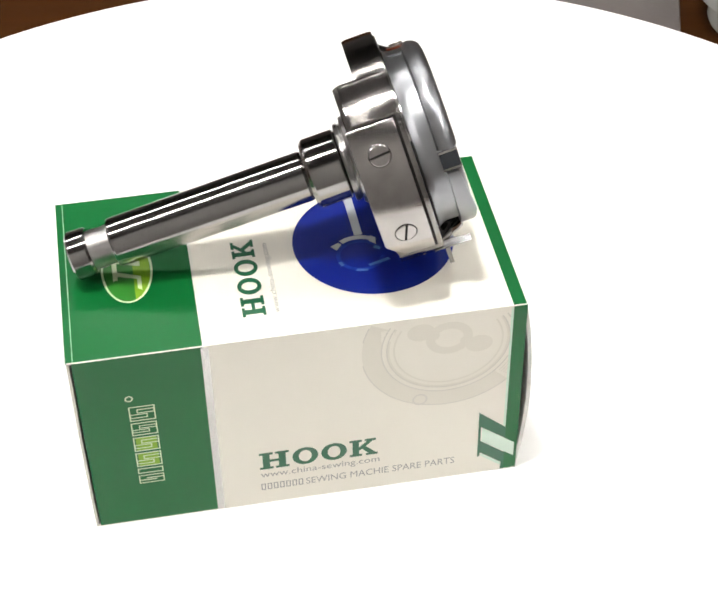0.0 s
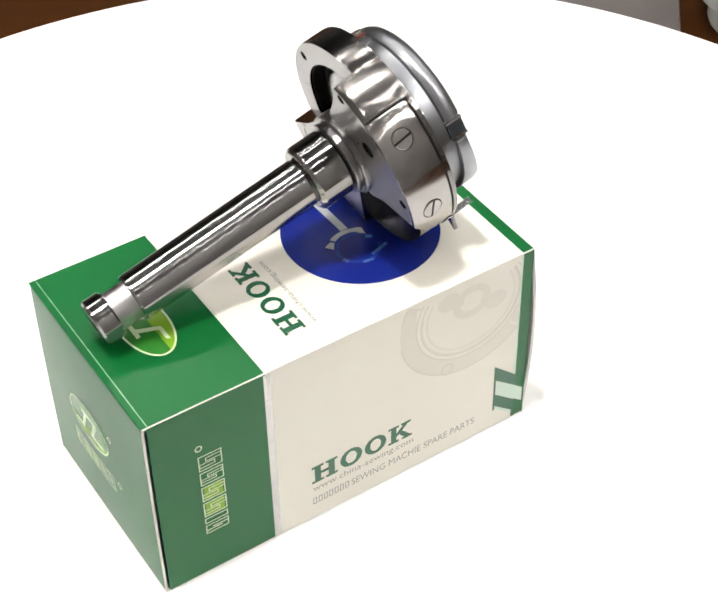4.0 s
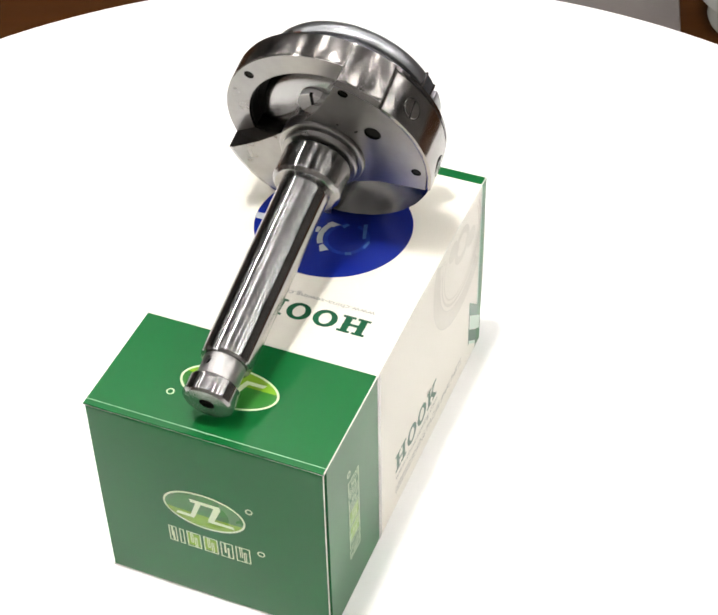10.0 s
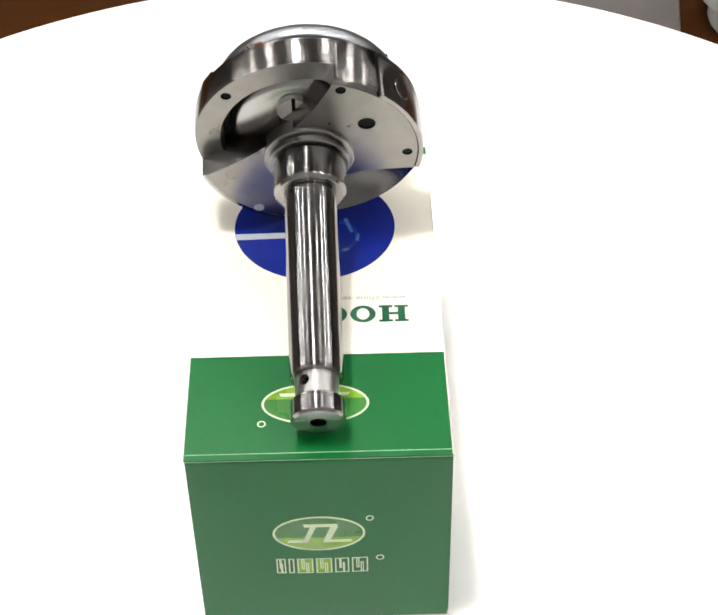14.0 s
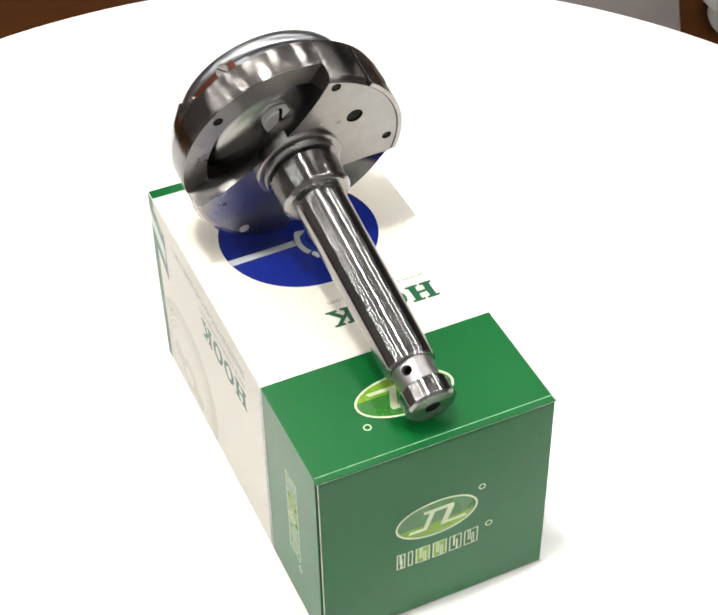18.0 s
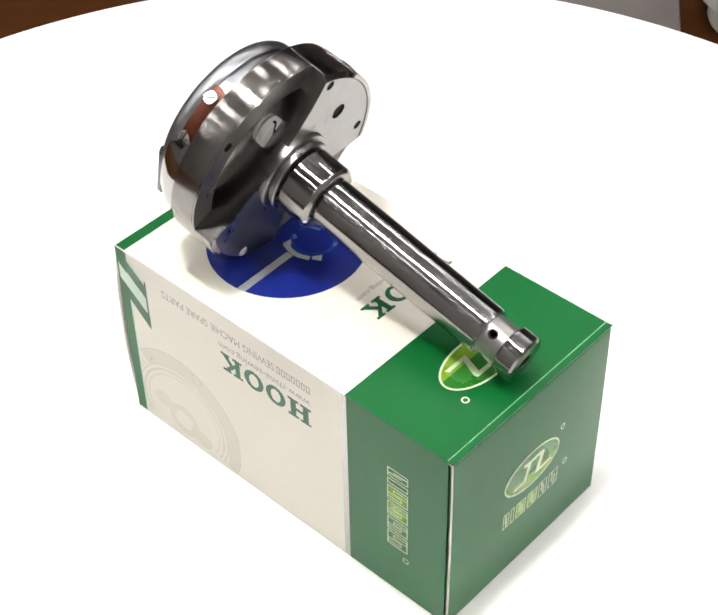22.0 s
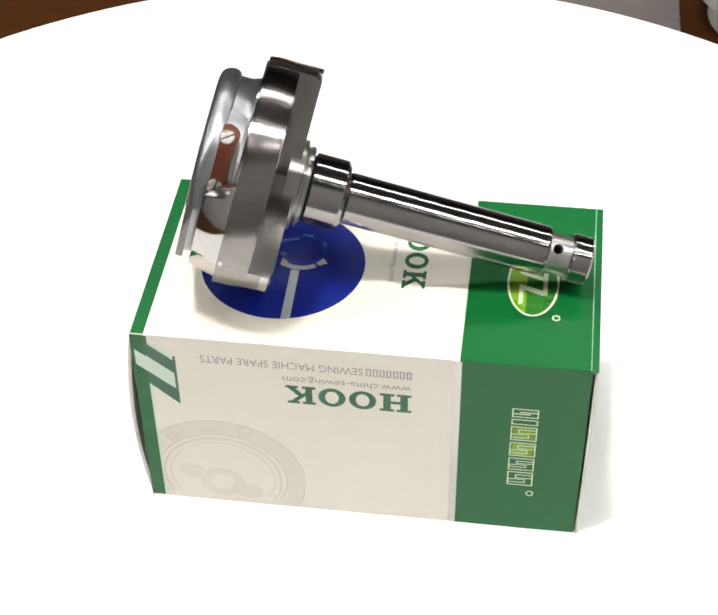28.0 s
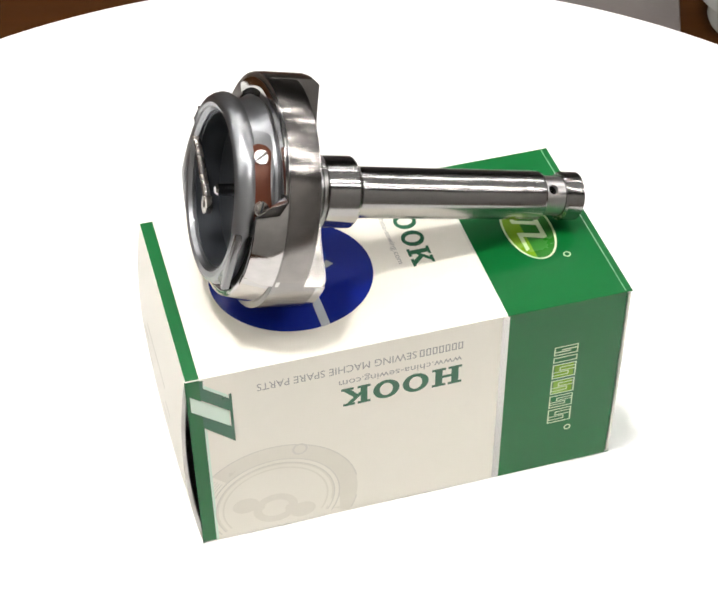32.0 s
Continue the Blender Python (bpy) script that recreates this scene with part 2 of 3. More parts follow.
def turntable():
    tt = empty("turntable", label="low white turntable with a slowly turning glossy disc", category="turntable")
    tt.matrix_basis = pose(0, 0, TABLE_Z)
    base = part("base", lathe([(0, 0.0001), (0, 0.11), (0.004, 0.115), (0.030, 0.112), (0.034, 0.10), (0.034, 0.0001)], axis="z"), M_DISC_SIDE, tt)
    disc = part("disc", lathe([(-0.020, 0.0001), (-0.020, DISC_R - 0.004), (-0.017, DISC_R), (-0.0025, DISC_R), (-0.0007, DISC_R - 0.0007), (0, DISC_R - 0.0025), (0, 0.0001)], seg=192, axis="z"), M_DISC, tt, "round glossy white disc")
    disc.matrix_basis = pose(0, 0, -TABLE_Z)
    return disc


DISC = turntable()


def back_things():
    ob = tagged(part("grey_cloth", box_bm(-0.12, 0.0, -0.03, 0.16, 0, 0.003, 0.0012), M_MAUVE), label="folded grey mauve cloth on the wooden table", category="cloth")
    ob.matrix_basis = pose(0.1192, 0.2247, TABLE_Z, 0, 0, -9)
    profile = [(0, 0.0001), (0, 0.0152), (0.002, 0.0160), (0.0075, 0.0158), (0.0095, 0.0170), (0.0115, 0.0205), (0.016, 0.0215), (0.05, 0.0215), (0.055, 0.019), (0.062, 0.019),
               (0.062, 0.0172), (0.054, 0.0172), (0.049, 0.0197), (0.017, 0.0197), (0.012, 0.0180), (0.0095, 0.0140), (0.004, 0.0130), (0.003, 0.0001)]
    jar = tagged(part("glass_jar", lathe(profile, seg=48, axis="z"), M_GLASS), label="small cloudy glass jar standing on the wooden table", category="jar")
    jar.matrix_basis = pose(0.145, 0.2275, TABLE_Z)


back_things()


# ---- the carton ----
MM = 0.001
CL, CW, CH = 0.0834, 0.0447, 0.0445  # length, width, height
SEAM, STRIP = -0.0176, 0.0392        # end of the green print, start of the far green strip
LEAN = -0.0003                       # the foot of the carton stands off a little
CARTON_AT = pose(-0.00874, 0.00261, 0)


def bulge(a, z):
    """How far the board stands out at the carton's ends, a along its length."""
    most = 0.0001 if a < 0 else 0.0
    k = max(0.0, 1 - (CL / 2 - abs(a)) / 0.012)
    return math.copysign(most * max(0.0, math.sin(math.pi * min(1.0, max(0.0, z / CH)))) ** 0.8 * k * k, a)


def skin(face, a, b, lift=0.0):
    """A point on a face of the carton: a, b along the face in metres."""
    if face in "AB":
        y = CW / 2 + lift
        x, y, z = (a, -y, b) if face == "A" else (a, y, CH - b)
        x += bulge(a, z)
    elif face == "T":
        x, y, z = a, b, CH + lift
    elif face == "D":
        x, y, z = a, b, 0.0002 - lift
    elif face == "E":
        w, k = a / (CW / 2), max(0.0, 1 - (CH - b) / 0.0012)
        x, y, z = -CL / 2 - (0.0001 + 0.0010 * (1 - w * w)) * math.sin(math.pi * b / CH) ** 0.8 + 0.0005 * (1 - math.sqrt(1 - k * k)) - lift * 1.1, -a, b
    else:
        w = a / (CW / 2)
        x, y, z = CL / 2 + (0.0020 + 0.0006 * (1 - w * w)) * math.sin(math.pi * b / CH) ** 0.8 + lift * 1.6, a, b
    return Vector((x, y + LEAN * (1 - z / CH), max(0.0, z)))


def panel(name, face, cols, rows, mats, pick, parent, label=""):
    """A board panel of 0.45 mm with its outer face on the skin; pick(a) gives the material's number."""
    bm = bmesh.new()
    out = [[bm.verts.new(skin(face, a, b)) for b in rows] for a in cols]
    inn = [[bm.verts.new(skin(face, a, b, -0.00045)) for b in rows] for a in cols]
    for i in range(len(cols) - 1):
        for j in range(len(rows) - 1):
            f = bm.faces.new((out[i][j], out[i + 1][j], out[i + 1][j + 1], out[i][j + 1]))
            f.material_index = pick((cols[i] + cols[i + 1]) / 2)
            f = bm.faces.new((inn[i][j], inn[i][j + 1], inn[i + 1][j + 1], inn[i + 1][j]))
            f.material_index = len(mats) - 1
    n, k = len(cols) - 1, len(rows) - 1
    for i in range(n):
        for j in (0, k):
            f = bm.faces.new((out[i][j], out[i + 1][j], inn[i + 1][j], inn[i][j]))
            f.material_index = len(mats) - 1
    for j in range(k):
        for i in (0, n):
            f = bm.faces.new((out[i][j], out[i][j + 1], inn[i][j + 1], inn[i][j]))
            f.material_index = 0 if face in "AB" else len(mats) - 1
    bmesh.ops.recalc_face_normals(bm, faces=bm.faces)
    return part(name, bm, mats, parent, label)


def steps(a, b, n):
    return [a + (b - a) * i / n for i in range(n + 1)]


def sheet(name, face, polys, mat, parent, lift=0.00007, label="", joined=False):
    """Flat ink: polygons of (a, b) in millimetres laid on a face."""
    bm = bmesh.new()
    for i, p in enumerate(polys):
        vs = [bm.verts.new(skin(face, a * MM, b * MM, lift + (0 if joined else i * 2e-7))) for a, b in p]
        bm.faces.new(vs)
    if joined:
        bmesh.ops.remove_doubles(bm, verts=bm.verts, dist=2e-6)
    return part(name, bm, mat, parent, label, smooth=False)


def place(p, at, turn_deg=0.0, k=1.0):
    c, s = math.cos(radians(turn_deg)), math.sin(radians(turn_deg))
    return [(at[0] + k * (x * c - y * s), at[1] + k * (x * s + y * c)) for x, y in p]


def ring(rx, ry, w, a0=0, a1=360, n=48):
    out = []
    for i in range(n):
        f, g = radians(a0 + (a1 - a0) * i / n), radians(a0 + (a1 - a0) * (i + 1) / n)
        out.append([(rx * math.cos(f), ry * math.sin(f)), (rx * math.cos(g), ry * math.sin(g)),
                    ((rx - w) * math.cos(g), (ry - w) * math.sin(g)), ((rx - w) * math.cos(f), (ry - w) * math.sin(f))])
    return out


def rect_ring(x0, x1, y0, y1, w):
    """A rectangle's outline of width w as four mitred strokes."""
    o = [(x0, y0), (x1, y0), (x1, y1), (x0, y1)]
    i = [(x0 + w, y0 + w), (x1 - w, y0 + w), (x1 - w, y1 - w), (x0 + w, y1 - w)]
    return [[o[k], o[(k + 1) % 4], i[(k + 1) % 4], i[k]] for k in range(4)]


def words(name, text, face, x0, x1, y0, y1, mat, parent, turn_deg=0.0, at=(0, 0), bold=0.0, lift=0.00007):
    """Lettering in the built-in font, fitted into the rectangle x0..x1, y0..y1 (mm), then turned about at."""
    cu = bpy.data.curves.new(name, "FONT")
    cu.body, cu.offset, cu.resolution_u = text, bold, 3
    tmp = new(name, cu)
    bpy.context.view_layer.update()
    me = bpy.data.meshes.new_from_object(tmp.evaluated_get(bpy.context.evaluated_depsgraph_get()))
    bpy.data.objects.remove(tmp)
    bpy.data.curves.remove(cu)
    xs = [v.co.x for v in me.vertices]
    ys = [v.co.y for v in me.vertices]
    bm = bmesh.new()
    bm.from_mesh(me)
    bpy.data.meshes.remove(me)
    lo, hi, bot, top = min(xs), max(xs), min(ys), max(ys)
    bm.faces.ensure_lookup_table()
    for v in bm.verts:
        x = x0 + (v.co.x - lo) / (hi - lo) * (x1 - x0)
        y = y0 + (v.co.y - bot) / (top - bot) * (y1 - y0)
        (a, b), = place([(x, y)], at, turn_deg)
        v.co = skin(face, a * MM, b * MM, lift)
    bmesh.ops.recalc_face_normals(bm, faces=bm.faces)
    return part(name, bm, mat, parent, smooth=False)


def slab_letter(ch):
    """Pieces of a bold slab letter in a box one high and one wide."""
    if ch == "O":
        out = []
        for i in range(36):
            f, g = 2 * math.pi * i / 36, 2 * math.pi * (i + 1) / 36
            out.append([(0.5 + a * math.cos(q), 0.5 + b * math.sin(q)) for a, b, q in ((0.5, 0.515, f), (0.5, 0.515, g), (0.25, 0.345, g), (0.25, 0.345, f))])
        return out
    left = [(0.35, 0.13), (0.46, 0.13), (0.46, 0), (0, 0), (0, 0.13), (0.11, 0.13), (0.11, 0.87), (0, 0.87), (0, 1), (0.46, 1), (0.46, 0.87), (0.35, 0.87)]
    if ch == "H":
        return [left + [(0.35, 0.57)] + [(1 - x, y) for x, y in [(0.35, 0.57)] + left[::-1] + [(0.35, 0.42)]] + [(0.35, 0.42)]]
    return [left + [(0.35, 0.54), (0.64, 0.87), (0.56, 0.87), (0.56, 1), (0.98, 1), (0.98, 0.87), (0.86, 0.87), (0.60, 0.57), (0.96, 0.13), (1.04, 0.13), (1.04, 0), (0.60, 0), (0.60, 0.13), (0.69, 0.13), (0.46, 0.43), (0.35, 0.33)]]


def hook_word(face, x0, x1, y0, y1, parent, turn_deg=0.0, at=(0, 0)):
    """The four slab letters of the word, each a piece of its own."""
    w = x1 - x0
    for ch, a, b in (("H", 0.0, 0.25), ("O", 0.278, 0.495), ("O", 0.522, 0.739), ("K", 0.762, 0.992)):
        polys = [place([(x0 + (a + (b - a) * x) * w, y0 + (y1 - y0) * y) for x, y in q], at, turn_deg) for q in slab_letter(ch)]
        sheet("letter", face, polys, M_INK, parent, 0.00007, joined=True)


def brand_bars(face, parent, at, turn_deg, length, height):
    """The maker's name as six plain outlined blocks with a yellow-green middle."""
    fills = []
    ends = (0.0, 0.13, 0.22, 0.42, 0.62, 0.80, 1.0)
    for i in range(6):
        x0, x1 = ends[i] * length + 0.25, ends[i + 1] * length - 0.25
        polys = [place(q, at, turn_deg) for q in rect_ring(x0, x1, 0, height, 0.24)]
        if i in (2, 3):
            fills.append(place([(x0 + 0.15, height * 0.1), (x1 - 0.15, height * 0.1), (x1 - 0.15, height * 0.9), (x0 + 0.15, height * 0.9)], at, turn_deg))
            sheet("name_bar_fill", face, fills[-1:], M_YELLOW, parent, 0.00006)
        m = (x0 + x1) / 2
        if x1 - x0 > 1.5:
            for slit in (rect_ring(x0 + 0.75, m - 0.1, height * 0.3, height - 0.1, 0.2), rect_ring(m + 0.1, x1 - 0.75, 0.1, height * 0.7, 0.2)):
                sheet("name_slit", face, [place(q, at, turn_deg) for q in slit], M_GOLD, parent, 0.0001, joined=True)
        sheet("name_bar", face, polys, M_GOLD, parent, 0.00009, "pale gold outlined bar", True)
    dot = [place(q, place([(length + 1.9, height * 0.92)], at, turn_deg)[0]) for q in ring(0.75, 0.75, 0.25, n=14)]
    sheet("mark_ring", face, dot, M_GOLD, parent, 0.00009, joined=True)


def oval_mark(face, parent, at, turn_deg, rx, ry):
    sheet("oval_fill", face, [place(q, at, turn_deg) for q in oval_quads(rx - 0.3, ry - 0.3)], M_LIME, parent, 0.00006, "lime green oval", True)
    strips = [-0.95 + 0.1 * i for i in range(8)]
    low = []
    for y0, y1 in zip(strips, strips[1:]):
        x0, x1 = (rx - 0.3) * math.sqrt(1 - y0 * y0), (rx - 0.3) * math.sqrt(1 - y1 * y1)
        for i in range(8):
            u, w = -1 + i / 4, -0.75 + i / 4
            low.append([(x0 * u, y0 * (ry - 0.3)), (x0 * w, y0 * (ry - 0.3)), (x1 * w, y1 * (ry - 0.3)), (x1 * u, y1 * (ry - 0.3))])
    sheet("oval_shade", face, [place(q, at, turn_deg) for q in low], M_YELLOW, parent, 0.00008, joined=True)
    lines = ring(rx, ry, 0.42)
    k = ry
    lines += [[(-0.62 * k, -0.45 * k), (-0.42 * k, -0.45 * k), (-0.05 * k, 0.5 * k), (-0.30 * k, 0.5 * k)],
              [(-0.55 * k, 0.38 * k), (0.75 * k, 0.38 * k), (0.70 * k, 0.56 * k), (-0.60 * k, 0.56 * k)],
              [(0.15 * k, -0.45 * k), (0.40 * k, -0.45 * k), (0.75 * k, 0.40 * k), (0.45 * k, 0.40 * k)],
              [(0.15 * k, -0.52 * k), (1.30 * k, -0.52 * k), (1.22 * k, -0.36 * k), (0.2 * k, -0.36 * k)],
              [(-1.25 * k, -0.52 * k), (-0.45 * k, -0.52 * k), (-0.42 * k, -0.36 * k), (-1.15 * k, -0.36 * k)]]
    sheet("oval_line", face, [place(q, at, turn_deg) for q in lines], M_GOLD, parent, 0.0001, "pale gold ring and strokes")


def oval_quads(rx, ry, m=8, n=40):
    """An ellipse as a fine net of pieces that follows a bulging panel."""
    out = []
    for j in range(m):
        a, b = j / m, (j + 1) / m
        for i in range(n):
            f, g = 2 * math.pi * i / n, 2 * math.pi * (i + 1) / n
            q = [(a * math.cos(f), a * math.sin(f)), (b * math.cos(f), b * math.sin(f)), (b * math.cos(g), b * math.sin(g)), (a * math.cos(g), a * math.sin(g))]
            out.append([(x * rx, y * ry) for x, y in (q[1:] + q[:1] if j else q[:3])])
    return out


def arc_oval(rx, ry, n=48):
    return [(rx * math.cos(2 * math.pi * i / n), ry * math.sin(2 * math.pi * i / n)) for i in range(n)]


def watermark(face, parent):
    """Pale picture of a hook printed on the long sides, cut off by the panel's edge."""
    at = (27.2, 37.0)
    sheet("watermark_eye", face, [place(q, (22.0, 23.4)) for q in ring(1.5, 1.5, 0.4, n=20)], M_GREY_MARK, parent, 0.00009, joined=True)

    def inside(p):
        return all(11 < x < 39.0 and 0.3 < y < 44.2 for x, y in p)
    polys = [place(q, at) for q in ring(16.2, 15.6, 3.6, 150, 390, 90)] + [place(q, at) for q in ring(11.6, 11.0, 0.5, 150, 390, 70)]
    polys += [place(q, at) for q in ring(10.4, 9.8, 0.35, 150, 390, 70)]
    polys += [place(q, (27.3, 38.6)) for q in ring(4.4, 4.0, 1.7, 0, 360, 32)]
    edges = ring(16.4, 15.8, 0.25, 150, 390, 90) + ring(12.7, 12.1, 0.25, 150, 390, 80) + ring(11.7, 11.1, 0.22, 150, 390, 70)
    edges += [q for i in range(5) for q in ring(15.6 - i * 0.55, 15.0 - i * 0.55, 0.14, 318, 345, 14)]
    edges = [place(q, at) for q in edges]
    sheet("watermark_line", face, [q for q in edges if inside(q)], M_GREY_MARK, parent, 0.00008, "thin grey printed outlines")
    sheet("watermark_ring", face, [q for q in polys if inside(q)], M_PALE_INK, parent, 0.00005, "pale grey printed rings")
    blobs = [place(arc_oval(2.6, 2.1, 20), (22.0, 40.8)), place(arc_oval(2.6, 2.1, 20), (33.0, 36.2)),
             place(arc_oval(1.3, 1.3, 16), (24.2, 39.6)), place(arc_oval(1.3, 1.3, 16), (30.6, 37.4)), place(arc_oval(1.1, 1.1, 16), (22.0, 23.4))]
    sheet("watermark_shape", face, [q for q in blobs if inside(q)], M_PALE_INK, parent, 0.00007)
    bright = [[(14.6, 39.6), (17.0, 39.6), (17.0, 42.4), (14.6, 42.4)], place([(-2.6, -0.9), (2.6, -0.9), (2.6, 0.9), (-2.6, 0.9)], (27.3, 38.4), 55)]
    sheet("watermark_light", face, bright, M_WHITE, parent, 0.00009)


def side_art(face, p):
    hook_word(face, -9.2, 13.8, 9.9, 14.5, p)
    words("small_lettering", "www.china-sewing.com", face, -9.1, 14.2, 7.1, 9.2, M_GREY_INK, p)
    words("small_lettering", "SEWING MACHIE SPARE PARTS", face, -0.4, 29.2, 4.0, 5.8, M_GREY_INK, p)
    for i in range(7):
        sheet("small_bar", face, rect_ring(-9.2 + i * 1.22, -8.3 + i * 1.22, 4.0, 5.8, 0.22), M_GREY_INK, p, joined=True)
    sheet("corner_mark", face, [[(33.8, 17.4), (33.8, 4.8), (34.3, 5.0), (34.3, 13.3), (34.3, 16.95)], [(34.3, 16.95), (34.3, 13.3), (39.3, 9.2), (39.3, 12.3)],
                                [(34.3, 9.3), (34.3, 6.0), (38.7, 2.3), (39.3, 1.9), (39.3, 5.1)], [(38.7, 2.3), (38.6, 0.3), (39.3, 0.3), (39.3, 1.9)]], M_INK, p, label="dark green angular corner mark")
    sheet("corner_stripe", face, [[(34.5, 13.1), (34.5, 9.2), (41.2, 3.8), (41.2, 7.6)]], M_MINT, p, 0.0001, "pale mint diagonal stripe")
    sheet("corner_stripe", face, [[(34.4, 5.85), (34.4, 5.1), (38.6, 1.5), (38.65, 2.25)], [(38.75, 17.5), (38.75, 44.2), (39.2, 44.2), (39.2, 12.6), (38.75, 13.0)]], M_MINT, p, 0.0001, "pale mint edge line")
    sheet("foil_stripe", face, [[(-18.0, 0.2), (-16.6, 0.2), (-16.6, 44.2), (-18.0, 44.2)]], M_FOIL, p, label="silver foil stripe")
    brand_bars(face, p, (-27.4, 10.6), 90, 21.4, 4.8)
    watermark(face, p)


def carton():
    c = empty("carton", label="green and white printed cardboard carton lying on the turntable", category="box")
    cols = steps(-CL / 2, SEAM, 30) + steps(SEAM, STRIP, 18)[1:] + steps(STRIP, CL / 2, 2)[1:]
    rows = steps(0.00012, CH - 0.00012, 28)

    def pick(a):
        return 0 if a < SEAM or a > STRIP else 1
    three = [M_GREEN, M_WHITE, M_BARE]
    for face in "AB":
        p = panel("side_panel", face, [max(a, -CL / 2 + 0.0009) for a in cols[1:]], rows, three, pick, c, "glossy side panel, half green, half cream white")
        side_art(face, p)
    half = CW / 2 - 0.00003
    top = panel("top_panel", "T", cols, steps(-half, half, 6), three, pick, c, "glossy top panel, green end and white middle")
    panel("bottom_panel", "D", cols, steps(-half, half, 2), three, pick, c)
    end = panel("tuck_flap", "E", steps(-CW / 2 + 0.0003, CW / 2 - 0.0003, 30), steps(0.0006, CH - 0.0012, 30) + steps(CH - 0.0012, CH - 0.0001, 5)[1:], [M_GREEN, M_EDGE], lambda a: 0, c, "bulging green tuck flap")
    far = panel("tuck_flap", "F", steps(-CW / 2 + 0.0003, CW / 2 - 0.0003, 20), steps(0.0006, CH - 0.0001, 20), [M_WHITE, M_BARE], lambda a: 0, c, "white tuck flap")
    # dust flaps inside both ends
    for sx in (-1, 1):
        part("dust_flap", box_bm(sx * (CL / 2 - 0.0032) - 0.0003, sx * (CL / 2 - 0.0032) + 0.0003, -CW / 2 + 0.0008, CW / 2 - 0.0012, 0.0012, CH - 0.0008), M_BARE, c)
    # worn fold lines
    lines = []
    for sy in (-1, 1):
        for z in (0.00025, CH - 0.0001):
            lines.append((Vector((-CL / 2, sy * (CW / 2 - 0.0001), z)), Vector((CL / 2, sy * (CW / 2 - 0.0001), z))))
        lines.append((Vector((CL / 2, sy * (CW / 2 - 0.0001), 0.0)), Vector((CL / 2, sy * (CW / 2 - 0.0001), CH))))
    for sx in (-1, 1):
        lines.append((Vector((sx * (CL / 2), -CW / 2, CH - 0.0001)), Vector((sx * (CL / 2), CW / 2, CH - 0.0001))))
    split = []
    for a, b in lines:
        if abs(b.x - a.x) > 0.05:
            m = a.copy()
            m.x = SEAM
            split += [(a, m, M_EDGE if a.y < 0 else M_GREEN), (m, b, M_EDGE)]
        else:
            split.append((a, b, M_GREEN if abs(b.z - a.z) > 0.02 or a.x < 0 else M_EDGE))
    for a, b, mat in split:
        bm = bmesh.new()
        d = (b - a).normalized()
        u = d.orthogonal().normalized()
        w = d.cross(u)
        loops = []
        for i in range(13):
            p = a.lerp(b, i / 12)
            if abs(d.z) > 0.9:
                p.x += bulge(p.x, p.z)
            p.y += LEAN * (1 - p.z / CH)
            loops.append([bm.verts.new(p + 0.00014 * (u * math.cos(k * math.pi / 3) + w * math.sin(k * math.pi / 3))) for k in range(6)])
        for p, q in zip(loops, loops[1:]):
            for k in range(6):
                bm.faces.new((p[k], p[(k + 1) % 6], q[(k + 1) % 6], q[k]))
        bm.faces.new(loops[0][::-1])
        bm.faces.new(loops[-1])
        bmesh.ops.recalc_face_normals(bm, faces=bm.faces)
        part("fold_edge", bm, mat, c, "worn fold line")
    sheet("crease", "T", [[(-40.6, -22.2), (-40.42, -22.2), (-40.42, 22.2), (-40.6, 22.2)]], M_MINT_EDGE, top, label="worn crease beside the tuck flap")
    # top print
    hook_word("T", 0, 21.2, 0, 4.3, top, 90, (-5.3, -16.4))
    words("small_lettering", "www.china-sewing.com", "T", 0, 19.5, 0, 1.5, M_GREY_INK, top, 90, (-2.4, -16.2))
    oval_mark("T", top, (-29.4, 0.5), 90, 9.2, 4.8)
    sheet("mark_ring", "T", [place(q, (-33.9, 9.6)) for q in ring(0.75, 0.75, 0.25, n=14)], M_GOLD, top)
    blue = part("blue_disc_print", blue_disc(), M_BLUE, top, "round deep blue glossy print")
    sheet("foil_stripe", "T", [[(-17.6, -22.0), (-17.1, -22.0), (-17.1, 22.0), (-17.6, 22.0)]], M_EDGE, top, label="pale worn stripe beside the green print")
    cx, cy = 17.3, 0.4
    sheet("print_rim", "T", [place(q, (cx, cy)) for q in ring(15.75, 15.75, 0.4, n=72)], M_WHITE, top, 0.00016)
    sheet("print_strip", "T", [[(14.0, 2.2), (15.6, 2.2), (15.4, 15.6), (13.7, 15.3)]], M_BLUE_WHITE, blue, 0.00018, "whitish printed strip")
    eye = (14.2, -3.6)
    sheet("print_bracket", "T", [place(q, eye) for q in ring(5.8, 5.7, 1.1, 58, 125, 14)] + [[(9.0, -0.2), (10.6, 0.6), (11.2, 0.0), (10.0, -1.6)], [(17.0, 1.6), (17.9, 0.9), (17.6, -1.0), (16.4, 0.2)]],
          M_BLUE_WHITE, blue, 0.00018, "pale grey printed bracket")
    rims = ring(4.6, 4.4, 0.8, 20, 350, 44)
    sheet("print_ring", "T", [place(q, eye) for q in rims], M_BLUE_MID, blue, 0.00016, "mid blue printed ring", True)
    glints = [[(1.2, -3.4), (5.4, -2.2), (5.0, -1.5), (1.0, -2.8)], [(2.6, 1.6), (3.9, 0.9), (4.1, 1.5), (3.2, 2.4)], [(-1.6, -4.3), (0.6, -4.6), (0.8, -4.1), (-1.2, -3.7)], [(-4.5, -1.4), (-4.0, -2.6), (-3.4, -2.2), (-3.8, -1.2)]]
    for q in glints:
        sheet("print_glint", "T", [place(q, eye)], M_BLUE_PALE, blue, 0.00018)
